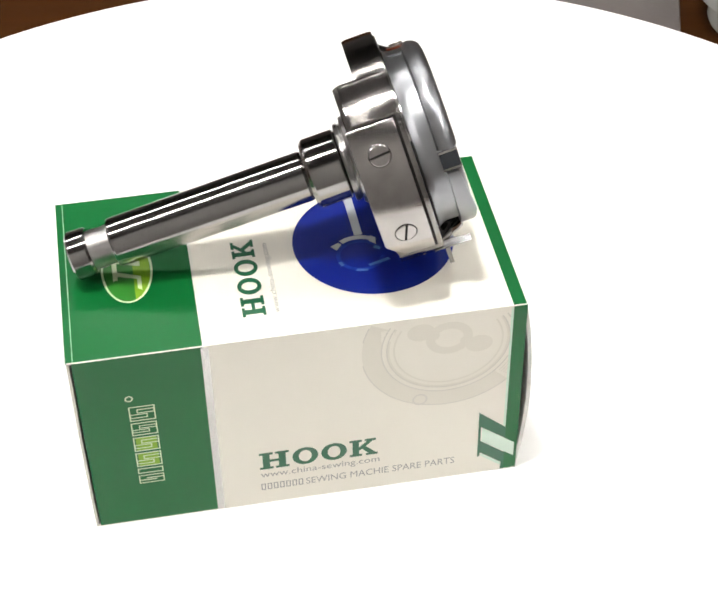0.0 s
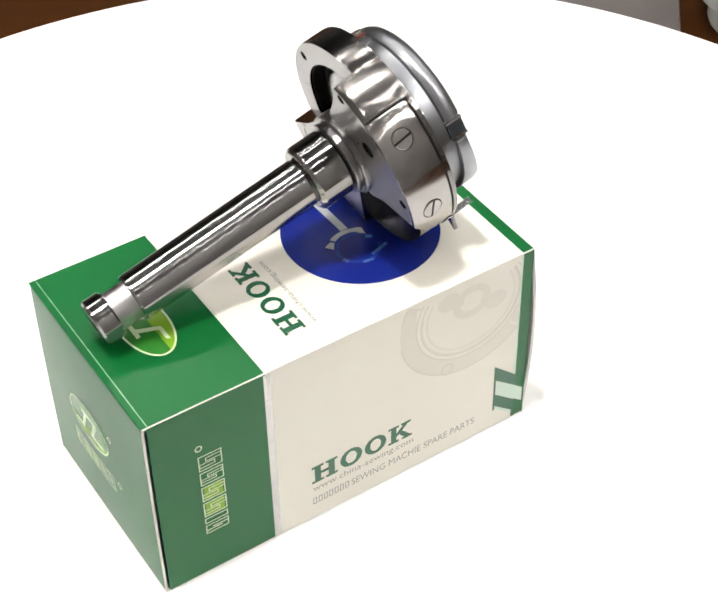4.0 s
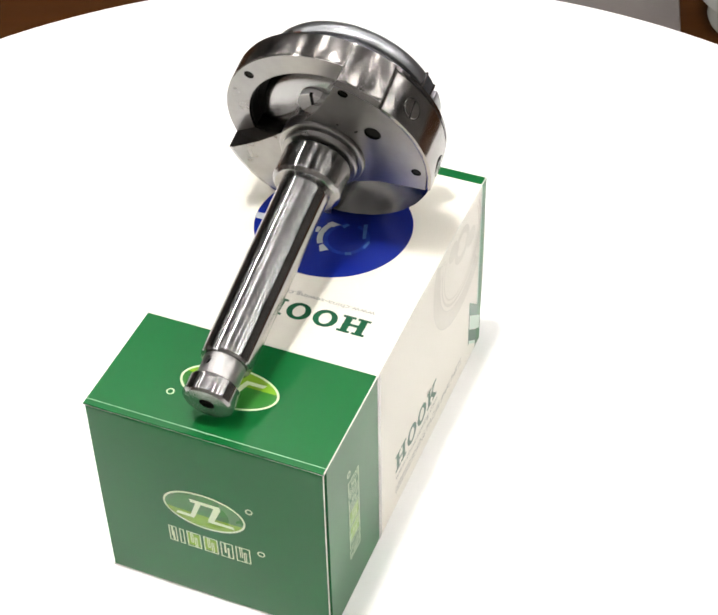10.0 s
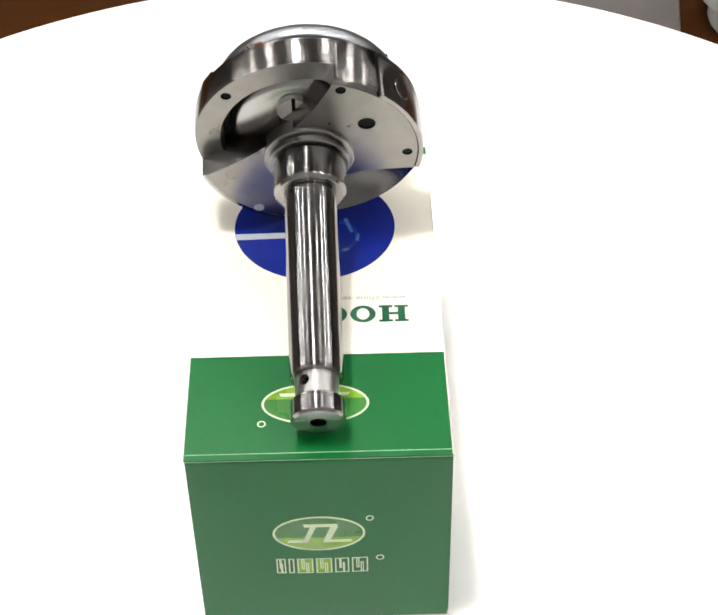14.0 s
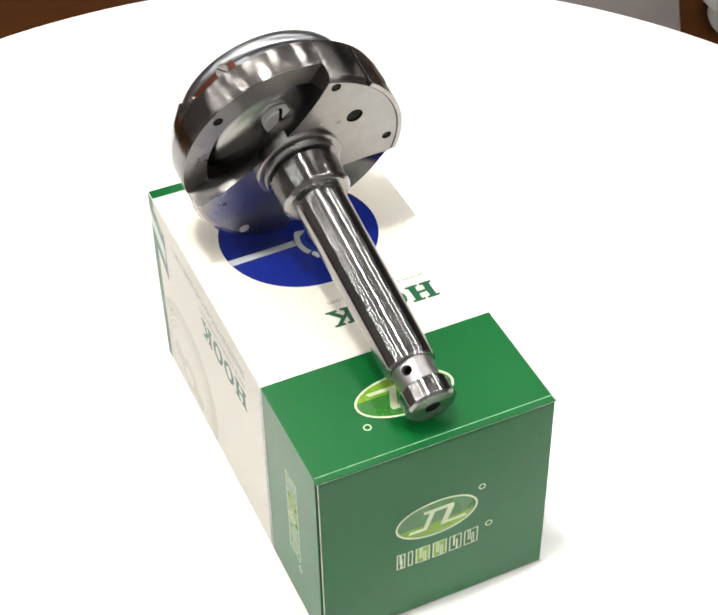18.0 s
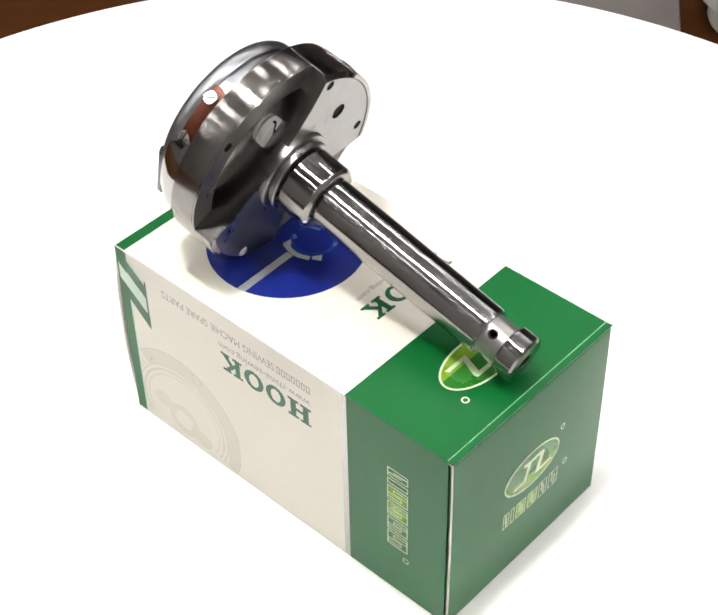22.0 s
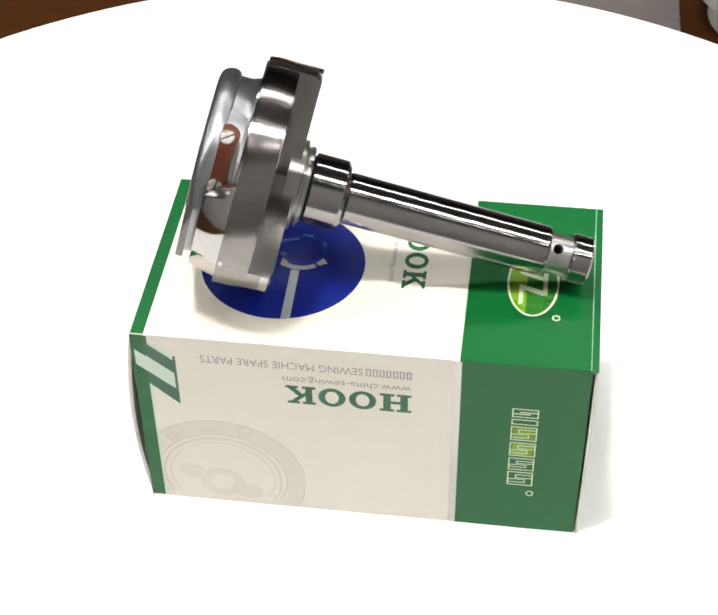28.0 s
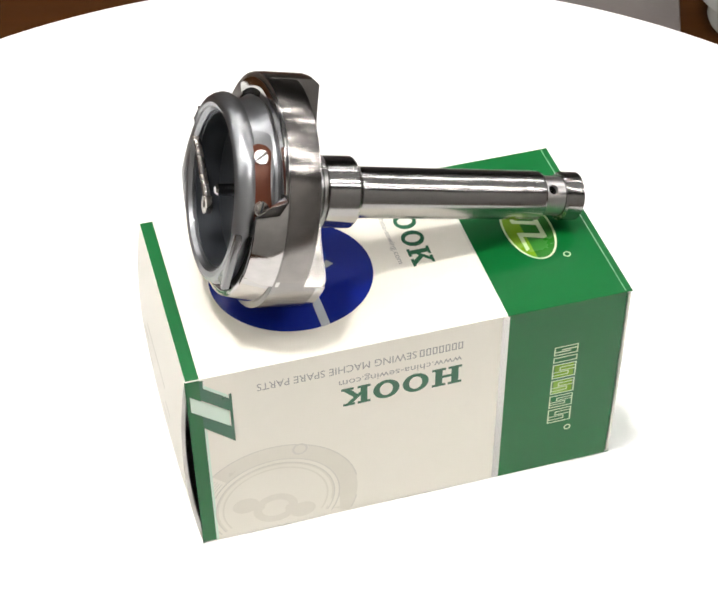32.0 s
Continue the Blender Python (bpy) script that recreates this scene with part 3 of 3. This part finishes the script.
    # end print
    oval_mark("E", end, (-0.6, 26.2), 0, 8.0, 4.5)
    sheet("mark_ring", "E", [place(q, (8.2, 29.8)) for q in ring(0.7, 0.7, 0.25, n=14)], M_GOLD, end)
    brand_bars("E", end, (-8.6, 15.2), 0, 16.6, 4.2)
    # far flap print
    for i, (z, w) in enumerate(((30, 9), (26, 13), (22, 11), (14, 8))):
        sheet("small_bar", "F", [[(-w, z), (w, z), (w, z + 0.9), (-w, z + 0.9)]], M_PALE_INK, far)
    return c


def blue_disc():
    bm = bmesh.new()
    vs = [bm.verts.new(skin("T", (17.3 + x) * MM, (0.4 + y) * MM, 0.00012)) for x, y in arc_oval(15.4, 15.4, 96)]
    bm.faces.new(vs)
    return bm


CARTON = carton()


# ---- the rotary hook ----
# In its own space x runs along the shaft from its free end, angles start towards -y and rise upwards.
HOOK_YAW, HOOK_RISE = 1.1, 15.0
HOOK_AT = Matrix.Translation((-0.0379, -0.0001, 0.0501)) @ pose(0, 0, 0, 0, -HOOK_RISE, HOOK_YAW)
BODY_R = 0.0206


def pt_hv(r, f):
    return r * math.cos(radians(f)), r * math.sin(radians(f))


def fs(profile):
    """The basket's places along the shaft, drawn in towards the hook body."""
    return [(0.0640 + (s - 0.0640) * 0.90, r) for s, r in profile]


def bar(r, length, seg=24):
    """A cylinder along x from 0 to length."""
    return lathe([(0, 1e-5), (0, r), (length, r), (length, 1e-5)], seg=seg)


def moved(bm, m):
    bmesh.ops.transform(bm, matrix=m, verts=bm.verts)
    return bm


def radial(f, s, r):
    """Frame on the cylinder of radius r at angle f and place s: its x axis points outwards, its y axis along the shaft."""
    c, w = math.cos(radians(f)), math.sin(radians(f))
    out = Vector((0, -c, w))
    along = Vector((1, 0, 0))
    side = out.cross(along)
    return Matrix(((out.x, along.x, side.x, s), (out.y, along.y, side.y, -r * c), (out.z, along.z, side.z, r * w), (0, 0, 0, 1)))


def slotted_screw(parent, frame_m, r, high, slot_deg, mat=None, slot_mat=None):
    """A flat screw head on x = 0 of the frame, its slot cut across."""
    head = lathe([(-0.0006, 1e-5), (-0.0006, r), (high - 0.0001, r), (high, r - 0.0001), (high, 1e-5)], seg=28)
    cut = box_bm(high * 0.25, high + 0.002, -r * 1.2, r * 1.2, -r * 0.11, r * 0.11)
    cut = moved(cut, pose(0, 0, 0, slot_deg, 0, 0))
    bm = combine(head, [(cut, "DIFFERENCE")])
    # dark bar laid in the slot to colour in its shade
    part("slot", moved(moved(box_bm(high * 0.2, high * 0.9, -r * 0.97, r * 0.97, -r * 0.14, r * 0.14), pose(0, 0, 0, slot_deg, 0, 0)), frame_m), slot_mat or M_HOLE, parent)
    return part("screw", moved(bm, frame_m), mat or M_SCREW, parent, "small slotted screw", angle=20, flat_x=True)


def scoop():
    """The hollowed part of the body under the lobe: its back falls away in a curve from the lobe's lower edge."""
    bm = bmesh.new()
    n, k = 40, 14
    lo, hi = [], []
    for i in range(n + 1):
        f = -97 + 85 * i / n
        a, b = [], []
        for j in range(k + 1):
            r = 0.0050 + (BODY_R - 0.00005 - 0.0050) * j / k
            x, z = pt_hv(r, f)
            u = max(0.0, min(1.0, (-0.0054 - z) / 0.0050))
            us, w = math.sqrt(1 - (1 - u) ** 2), j / k
            a.append(bm.verts.new((0.0545 + us * (0.0014 + 0.0066 * (1 - w ** 2.5)), -x, z)))
            b.append(bm.verts.new((0.0632, -x, z)))
        lo.append(a)
        hi.append(b)
    for i in range(n):
        for j in range(k):
            bm.faces.new((lo[i][j], lo[i][j + 1], lo[i + 1][j + 1], lo[i + 1][j]))
            bm.faces.new((hi[i][j], hi[i + 1][j], hi[i + 1][j + 1], hi[i][j + 1]))
        bm.faces.new((lo[i][0], lo[i + 1][0], hi[i + 1][0], hi[i][0]))
        bm.faces.new((lo[i][k], hi[i][k], hi[i + 1][k], lo[i + 1][k]))
    for j in range(k):
        bm.faces.new((lo[0][j], hi[0][j], hi[0][j + 1], lo[0][j + 1]))
        bm.faces.new((lo[n][j], lo[n][j + 1], hi[n][j + 1], hi[n][j]))
    bmesh.ops.recalc_face_normals(bm, faces=bm.faces)
    return bm


def rotary_hook():
    k = empty("rotary_hook", label="polished steel sewing machine rotary hook resting on the carton", category="machine part")
    # shaft with neck, end ring, cross hole and bore
    shaft = lathe([(0.0072, 1e-5), (0.0072, 0.0044), (0.0076, 0.0046), (0.0443, 0.0047), (0.0449, 0.0044), (0.0463, 0.0044), (0.0463, 1e-5)], seg=96)
    part("shaft", shaft, M_GROUND, k, "long ground steel shaft", angle=12)
    neck = combine(lathe([(0.0024, 1e-5), (0.0024, 0.0037), (0.0076, 0.0037), (0.0076, 1e-5)], seg=64),
                   [(moved(bar(0.00095, 0.02), radial(125, 0.0056, -0.01)), "DIFFERENCE")])
    part("neck", neck, M_NECK, k, "turned neck with a cross hole", angle=12, flat_x=True)
    # black filling gives the cross hole its shade
    part("cross_bore", moved(lathe([(-0.0025, 1e-5), (-0.0025, 0.00094), (0.0020, 0.00094), (0.0020, 0.0006), (-0.0015, 0.0005), (-0.0015, 1e-5)], seg=20), radial(125, 0.0056, 0.0009)), M_HOLE, k)
    ring_ = combine(lathe([(-0.0009, 1e-5), (-0.0009, 0.0041), (-0.0005, 0.0046), (0.0026, 0.0046), (0.0030, 0.0042), (0.0030, 1e-5)], seg=80),
                    [(moved(bar(0.0014, 0.004), pose(-0.0015, 0, 0)), "DIFFERENCE")])
    part("end_ring", ring_, M_GROUND, k, "end ring with a centre bore", angle=12, flat_x=True)
    # black filling gives the centre bore its shade
    part("centre_bore", lathe([(0.0, 1e-5), (0.0, 0.00138), (0.0024, 0.00138), (0.0024, 1e-5)], seg=20), M_HOLE, k)
    part("collar", lathe([(0.0449, 1e-5), (0.0449, 0.0057), (0.0450, 0.0059), (0.0455, 0.0064), (0.0457, 0.0065), (0.0513, 0.0065), (0.0515, 0.0063), (0.0515, 1e-5)], seg=96), M_GROUND, k, "polished collar", angle=12)
    # groove floor coloured black as shade between collar and flange
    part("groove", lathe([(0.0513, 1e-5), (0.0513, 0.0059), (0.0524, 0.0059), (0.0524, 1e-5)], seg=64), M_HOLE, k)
    part("flange", lathe([(0.0519, 1e-5), (0.0519, 0.0071), (0.0521, 0.0073), (0.0527, 0.0073), (0.0528, 0.0070), (0.0532, 0.0070), (0.0533, 0.0080), (0.0535, 0.0082), (0.0560, 0.0082), (0.0560, 1e-5)], seg=96), M_FACE, k, "stepped hub flange", angle=12, flat_x=True)

    # hook body: lobe, lower wing, ring and race in one piece of steel
    h = 0.001
    lobe = [(a * h, b * h) for a, b in ((-5.6, 4.6), (-4.2, 6.1), (-2.6, 7.8), (-1.0, 9.7), (0.4, 11.7), (1.7, 13.8), (2.9, 16.0), (3.9, 18.1), (4.9, 20.3))] + arc(BODY_R, 76, -14, 30) + [(a * h, b * h) for a, b in ((14.0, -5.2), (9.6, -5.6), (6.2, -7.0), (0.0, -6.6), (-4.6, 0.0))]
    wing = [(a * h, b * h) for a, b in ((1.6, -8.0), (0.0, 0.0), (-5.4, 5.6), (-7.1, 3.6), (-9.5, 1.4), (-12.2, -0.7), (-15.8, -3.1))] + arc(BODY_R, 195.6, 267, 26)
    body = prism(lobe, 0.0543, 0.0630)
    body = combine(body, [
        (prism(wing, 0.0541, 0.0630), "UNION"),
        (lathe([(0.0584, 0.0161), (0.0584, BODY_R), (0.0640, BODY_R), (0.0640, 0.0161)], 70, 204, 128), "UNION"),
        (scoop(), "UNION"),
        (lathe([(0.0604, 0.0178), (0.0604, BODY_R), (0.0640, BODY_R), (0.0640, 0.0178)], 0, 360, 160), "UNION"),
        (lathe([(0.0530, 1e-5), (0.0530, BODY_R - 0.0012), (0.0541, BODY_R - 0.0011), (0.0544, BODY_R - 0.0006), (0.0549, BODY_R - 0.0002), (0.0555, BODY_R + 0.0002), (0.0650, BODY_R + 0.0002), (0.0650, 1e-5)], seg=160), "INTERSECT"),
        (moved(bar(0.00095, 0.0035), Matrix.Translation((0.0535, -0.0187 * math.cos(radians(71.5)), 0.0187 * math.sin(radians(71.5))))), "DIFFERENCE"),
        (moved(bar(0.00095, 0.0035), Matrix.Translation((0.0535, -0.0180 * math.cos(radians(-0.8)), 0.0180 * math.sin(radians(-0.8))))), "DIFFERENCE"),
        (moved(bar(0.00160, 0.0045), Matrix.Translation((0.0535, -0.0134 * math.cos(radians(38.5)), 0.0134 * math.sin(radians(38.5))))), "DIFFERENCE"),
        (moved(bar(0.00095, 0.0040), Matrix.Translation((0.0570, -0.0188 * math.cos(radians(139.5)), 0.0188 * math.sin(radians(139.5))))), "DIFFERENCE"),
    ])
    body = soften(body, 0.00045, 35, 3)
    body.normal_update()
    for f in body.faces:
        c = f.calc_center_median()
        # scoop faces get the darker steel, painting the shade under the lobe
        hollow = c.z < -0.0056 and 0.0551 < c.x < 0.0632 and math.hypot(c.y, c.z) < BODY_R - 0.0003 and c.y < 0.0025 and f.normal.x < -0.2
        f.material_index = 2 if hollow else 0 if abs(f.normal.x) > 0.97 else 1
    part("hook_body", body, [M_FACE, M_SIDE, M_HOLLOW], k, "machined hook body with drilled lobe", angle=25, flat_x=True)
    # black discs just below the face colour in the holes' shade
    for r, f, s, q in ((0.0187, 71.5, 0.0547, 0.00092), (0.0180, -0.8, 0.0547, 0.00092), (0.0134, 38.5, 0.0548, 0.00156), (0.0188, 139.5, 0.0588, 0.00092)):
        part("hole_shade_disc", moved(bar(q, 0.0006, 20), Matrix.Translation((s, -r * math.cos(radians(f)), r * math.sin(radians(f))))), M_HOLE, k)
    # polished outer band round the body
    part("outer_band", soften(shell(52.5, 76, lambda f: 0.0555, lambda f: 0.0638, BODY_R - 0.0006, BODY_R + 0.00012, 16), 0.0003, 50), M_BAND, k)
    part("outer_band", soften(shell(76, 192, lambda f: 0.0588, lambda f: 0.0638, BODY_R - 0.0006, BODY_R + 0.00012, 60), 0.0003, 50), M_BAND, k, "polished outer band")

    def front(f):
        if f < 158:
            return 0.0640 + (f - 147) / 11 * 0.0048
        if f < 296:
            return 0.0688
        return 0.0688 - (f - 296) / 19 * 0.0026
    part("hook_blade", soften(shell(147, 195.6, lambda f: 0.0630, front, BODY_R - 0.0008, BODY_R + 0.0001, 22, -0.0020), 0.00015, 50), M_STEEL, k, "bright polished hook blade")
    part("hook_blade", soften(shell(195.6, 315, lambda f: 0.0545 if f < 267 else 0.0600, front, BODY_R - 0.0008, BODY_R + 0.0001, 56, -0.0022), 0.00015, 50), M_STEEL, k, "bright polished hook blade")
    part("hook_point", spike(302, 313, 0.0672, BODY_R - 0.0012, BODY_R + 0.0002), M_HOLLOW, k, "sharp hook point")
    part("hook_point", spike(311, 322, 0.0692, BODY_R - 0.0010, BODY_R + 0.0002), M_HOLLOW, k, "sharp hook point")
    part("guard_tip", prism([(12.6 * h, -15.4 * h), (14.8 * h, -14.2 * h), (14.9 * h, -18.4 * h)], 0.0642, 0.0650), M_HOLLOW, k, "thin pointed guard")
    # cover plate with two screws
    plate = shell(-27, 51.5, lambda f: 0.0541 + 0.0035 * max(0, (-13 - f) / 14), lambda f: 0.0626, BODY_R - 0.0006, BODY_R + 0.0003, 40)
    # black strip under the plate's rim paints the shade of the joint
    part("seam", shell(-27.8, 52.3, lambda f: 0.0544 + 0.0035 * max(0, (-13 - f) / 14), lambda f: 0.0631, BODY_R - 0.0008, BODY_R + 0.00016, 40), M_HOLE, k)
    cover = part("cover_plate", soften(plate, 0.00016, 50), M_PLATE, k, "polished curved cover plate")
    for f, a in ((36.5, 5), (-6.7, 75)):
        # black ring paints the shade round the screw head
        part("screw_gap", moved(lathe([(-0.0006, 0.0017), (-0.0006, 0.00203), (0.00001, 0.00203), (0.00001, 0.0017)], seg=36), radial(f, 0.0584, BODY_R + 0.0003)), M_HOLE, cover)
        slotted_screw(cover, radial(f, 0.0584, BODY_R + 0.0003), 0.0019, 0.00012, a, M_PLATE)

    # basket
    wall = [(0.0640, 0.0125), (0.0634, 0.0150), (0.0638, 0.0164), (0.0646, 0.0167), (0.0653, 0.0163), (0.0662, 0.0160), (0.0692, 0.0160), (0.0696, 0.0163), (0.0708, 0.0164), (0.0718, 0.0160),
            (0.0722, 0.0152), (0.0720, 0.0143), (0.0712, 0.0138), (0.0660, 0.0136), (0.0655, 0.0125)]
    basket = part("bobbin_basket", lathe(fs(wall), seg=144), M_BASKET, k, "satin steel bobbin basket with a rounded rim", angle=25)
    part("basket_back", lathe([(0.0588, 1e-5), (0.0588, 0.0030), (0.0590, 0.0060), (0.0593, 0.0085), (0.0597, 0.0110), (0.0602, 0.0128), (0.0608, 0.0138), (0.0616, 0.0143), (0.0632, 0.0144), (0.0650, 0.0144), (0.0650, 1e-5)], seg=96), M_BACK, basket, "domed bright back of the basket")
    # black rings paint the shade of the gap between body and basket
    part("race_groove", lathe([(0.0632, 0.0138), (0.0616, 0.0148), (0.0616, 0.0180), (0.0634, 0.0180)], seg=96), M_HOLE, k, "race groove with its shade coloured black")
    part("race_wall", lathe([(0.0590, 0.0158), (0.0590, 0.0163), (0.0630, 0.0163), (0.0630, 0.0155)], 72, 203, 128), M_HOLE, k, "race wall coloured black for deep shade")
    part("plug", moved(bar(0.0010, 0.0003, 24), Matrix.Translation((0.0540, 0.0099, -0.0157))), M_PLUG, k, "bright pressed-in plug")
    lip = [(0.0684, 0.0156), (0.0684, 0.0163), (0.0687, 0.0168), (0.0693, 0.0171), (0.0702, 0.0172), (0.0711, 0.0170), (0.0718, 0.0166), (0.0723, 0.0160), (0.0725, 0.0153), (0.0722, 0.0148)]
    part("rim_bead", lathe(fs([(s, r - 0.0002) for s, r in lip]), 27, 171, 160), M_BASKET, basket, "thick rounded rim")
    # thin dark lining paints the shade of the basket's cavity
    part("basket_lining", lathe(fs([(0.0651, 1e-5), (0.0651, 0.0132), (0.0655, 0.0135), (0.0706, 0.0137), (0.0706, 0.0133), (0.0658, 0.0131), (0.0655, 1e-5)]), seg=96), M_CAVITY, basket, "inside of the basket, coloured dark for shade")
    part("centre_post", lathe([(0.0653, 1e-5), (0.0653, 0.0016), (0.0660, 0.0013), (0.0700, 0.0010), (0.0704, 0.0006), (0.0704, 1e-5)], seg=32), M_STEEL, basket)
    part("race_rail", soften(shell(38, 146, lambda f: 0.0637, lambda f: 0.0644, 0.0178, 0.0198, 48), 0.0003, 50), M_STEEL, k, "bright curved race rail")
    part("latch_wire", latch(), M_SCREW, basket, "bright latch wire")
    # notch filled with the same dark shade colour
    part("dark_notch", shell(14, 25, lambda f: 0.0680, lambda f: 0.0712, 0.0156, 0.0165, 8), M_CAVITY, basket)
    part("latch_eye", moved(lathe([(-0.0006, 0.0007), (-0.0006, 0.0017), (0.0005, 0.0017), (0.0005, 0.0007)], seg=28), Matrix.Translation((0.0706, -0.0018, -0.0045))), M_SCREW, basket, "bright eye of the latch")
    for f0, f1 in ((13.2, 14.6), (24.4, 25.6)):
        part("tab_edge", shell(f0, f1, lambda f: 0.0679, lambda f: 0.0713, 0.0156, 0.0167, 3), M_STEEL, basket)
    part("lower_lip", soften(shell(-62, 12, lambda f: 0.0684, lambda f: 0.0717 - 0.0012 * abs((f + 25) / 37), 0.0150, 0.0172, 24), 0.0002, 50), M_BASKET, basket, "bright crescent lip")
    finger = [(a * h, b * h) for a, b in ((-16.5, 3.0), (-17.0, 2.0), (-16.2, -9.0), (-15.7, -9.5), (-12.9, -9.2), (-14.4, -5.4), (-15.3, -1.0), (-15.5, 2.4))]
    part("rim_finger", soften(prism(finger, 0.0701, 0.0713), 0.0002, 50), M_HOLLOW, basket, "straight tapered finger of the rim")
    # black ring painted in as shade between basket and blade
    part("basket_gap", lathe([(0.0652, 0.0158), (0.0652, 0.0166), (0.0686, 0.0166), (0.0686, 0.0158)], 166, 300, 144), M_HOLE, basket, "gap beside the blade, its shade coloured black")
    part("spring_pad", soften(shell(106, 166, lambda f: 0.0672 - pad(f), lambda f: 0.0672 + pad(f), 0.0156, 0.0164, 40), 0.0002, 50), M_BASKET, basket, "raised satin pad round the spring plate")
    part("pad_rivet", moved(bar(0.0005, 0.0006, 16), radial(160, 0.0651, 0.0162)), M_SCREW, basket)
    spring = part("spring_plate", soften(shell(116, 162, lambda f: 0.0675 - bone(f), lambda f: 0.0675 + bone(f), 0.0158, 0.0168, 36), 0.0002, 50), M_COPPER, basket, "red brown spring plate")
    for f, a in ((125, 35), (154, 80)):
        slotted_screw(spring, radial(f, 0.0675, 0.0168), 0.0013, 0.0005, a, M_SCREW, M_CAVITY)
    slotted_screw(basket, Matrix.Translation((0.0589, 0.0024, 0.0077)) @ pose(0, 0, 0, 0, 180, 0), 0.0030, 0.0008, 90, M_PLUG)
    k.matrix_basis = CARTON_AT @ HOOK_AT
    return k


def bone(f):
    """Half the spring plate's width: rounded ends and a slimmer middle."""
    d = max(0.0, min(f - 116, 162 - f)) * 0.000293
    end = math.sqrt(max(0.0, 0.0021 ** 2 - max(0.0, 0.0021 - d) ** 2)) + 0.00005
    return min(end, 0.0021 - 0.0005 * math.sin(radians((f - 116) / 46 * 180)) ** 2)


def pad(f):
    """Half the spring pad's width: a round upper end and nearly straight flanks."""
    d = max(0.0, min(f - 106, 166 - f)) * 0.00029
    return min(0.0028, math.sqrt(max(0.0, 0.0028 ** 2 - max(0.0, 0.0028 - d) ** 2)) + 0.00005)


def spike(f0, f1, tip, r0, r1):
    """A thin pointed prong along the shaft on the body's rim."""
    mid, half = (f0 + f1) / 2, (f1 - f0) / 2
    return shell(f0, f1, lambda f: 0.0622, lambda f: 0.0630 + (tip - 0.0630) * (1 - abs(f - mid) / half), r0, r1, 10)


def latch():
    """A thin bent wire across the basket's mouth."""
    cu = bpy.data.curves.new("latch_wire", "CURVE")
    cu.dimensions, cu.bevel_depth, cu.bevel_resolution, cu.use_fill_caps = "3D", 0.0007, 3, True
    sp = cu.splines.new("POLY")
    pts = [(0.0706, -0.0150, 0.0010), (0.0708, -0.0113, 0.0006), (0.0707, -0.0060, -0.0018), (0.0706, -0.0022, -0.0035)]
    sp.points.add(len(pts) - 1)
    for q, c in zip(sp.points, pts):
        q.co = (*c, 1)
    ob = new("latch_wire", cu)
    bpy.context.view_layer.update()
    me = bpy.data.meshes.new_from_object(ob.evaluated_get(bpy.context.evaluated_depsgraph_get()))
    bpy.data.objects.remove(ob)
    bpy.data.curves.remove(cu)
    bm = bmesh.new()
    bm.from_mesh(me)
    bpy.data.meshes.remove(me)
    return bm


HOOK = rotary_hook()


# ---- what turns ----
def motions():
    times = [i * 0.5 for i in range(65)]
    walk(DISC, [(t, pose(0, 0, -TABLE_Z) @ turn(t)) for t in times])
    walk(CARTON, [(t, turn(t) @ CARTON_AT) for t in times])
    walk(HOOK, [(t, turn(t) @ CARTON_AT @ HOOK_AT) for t in times])


motions()
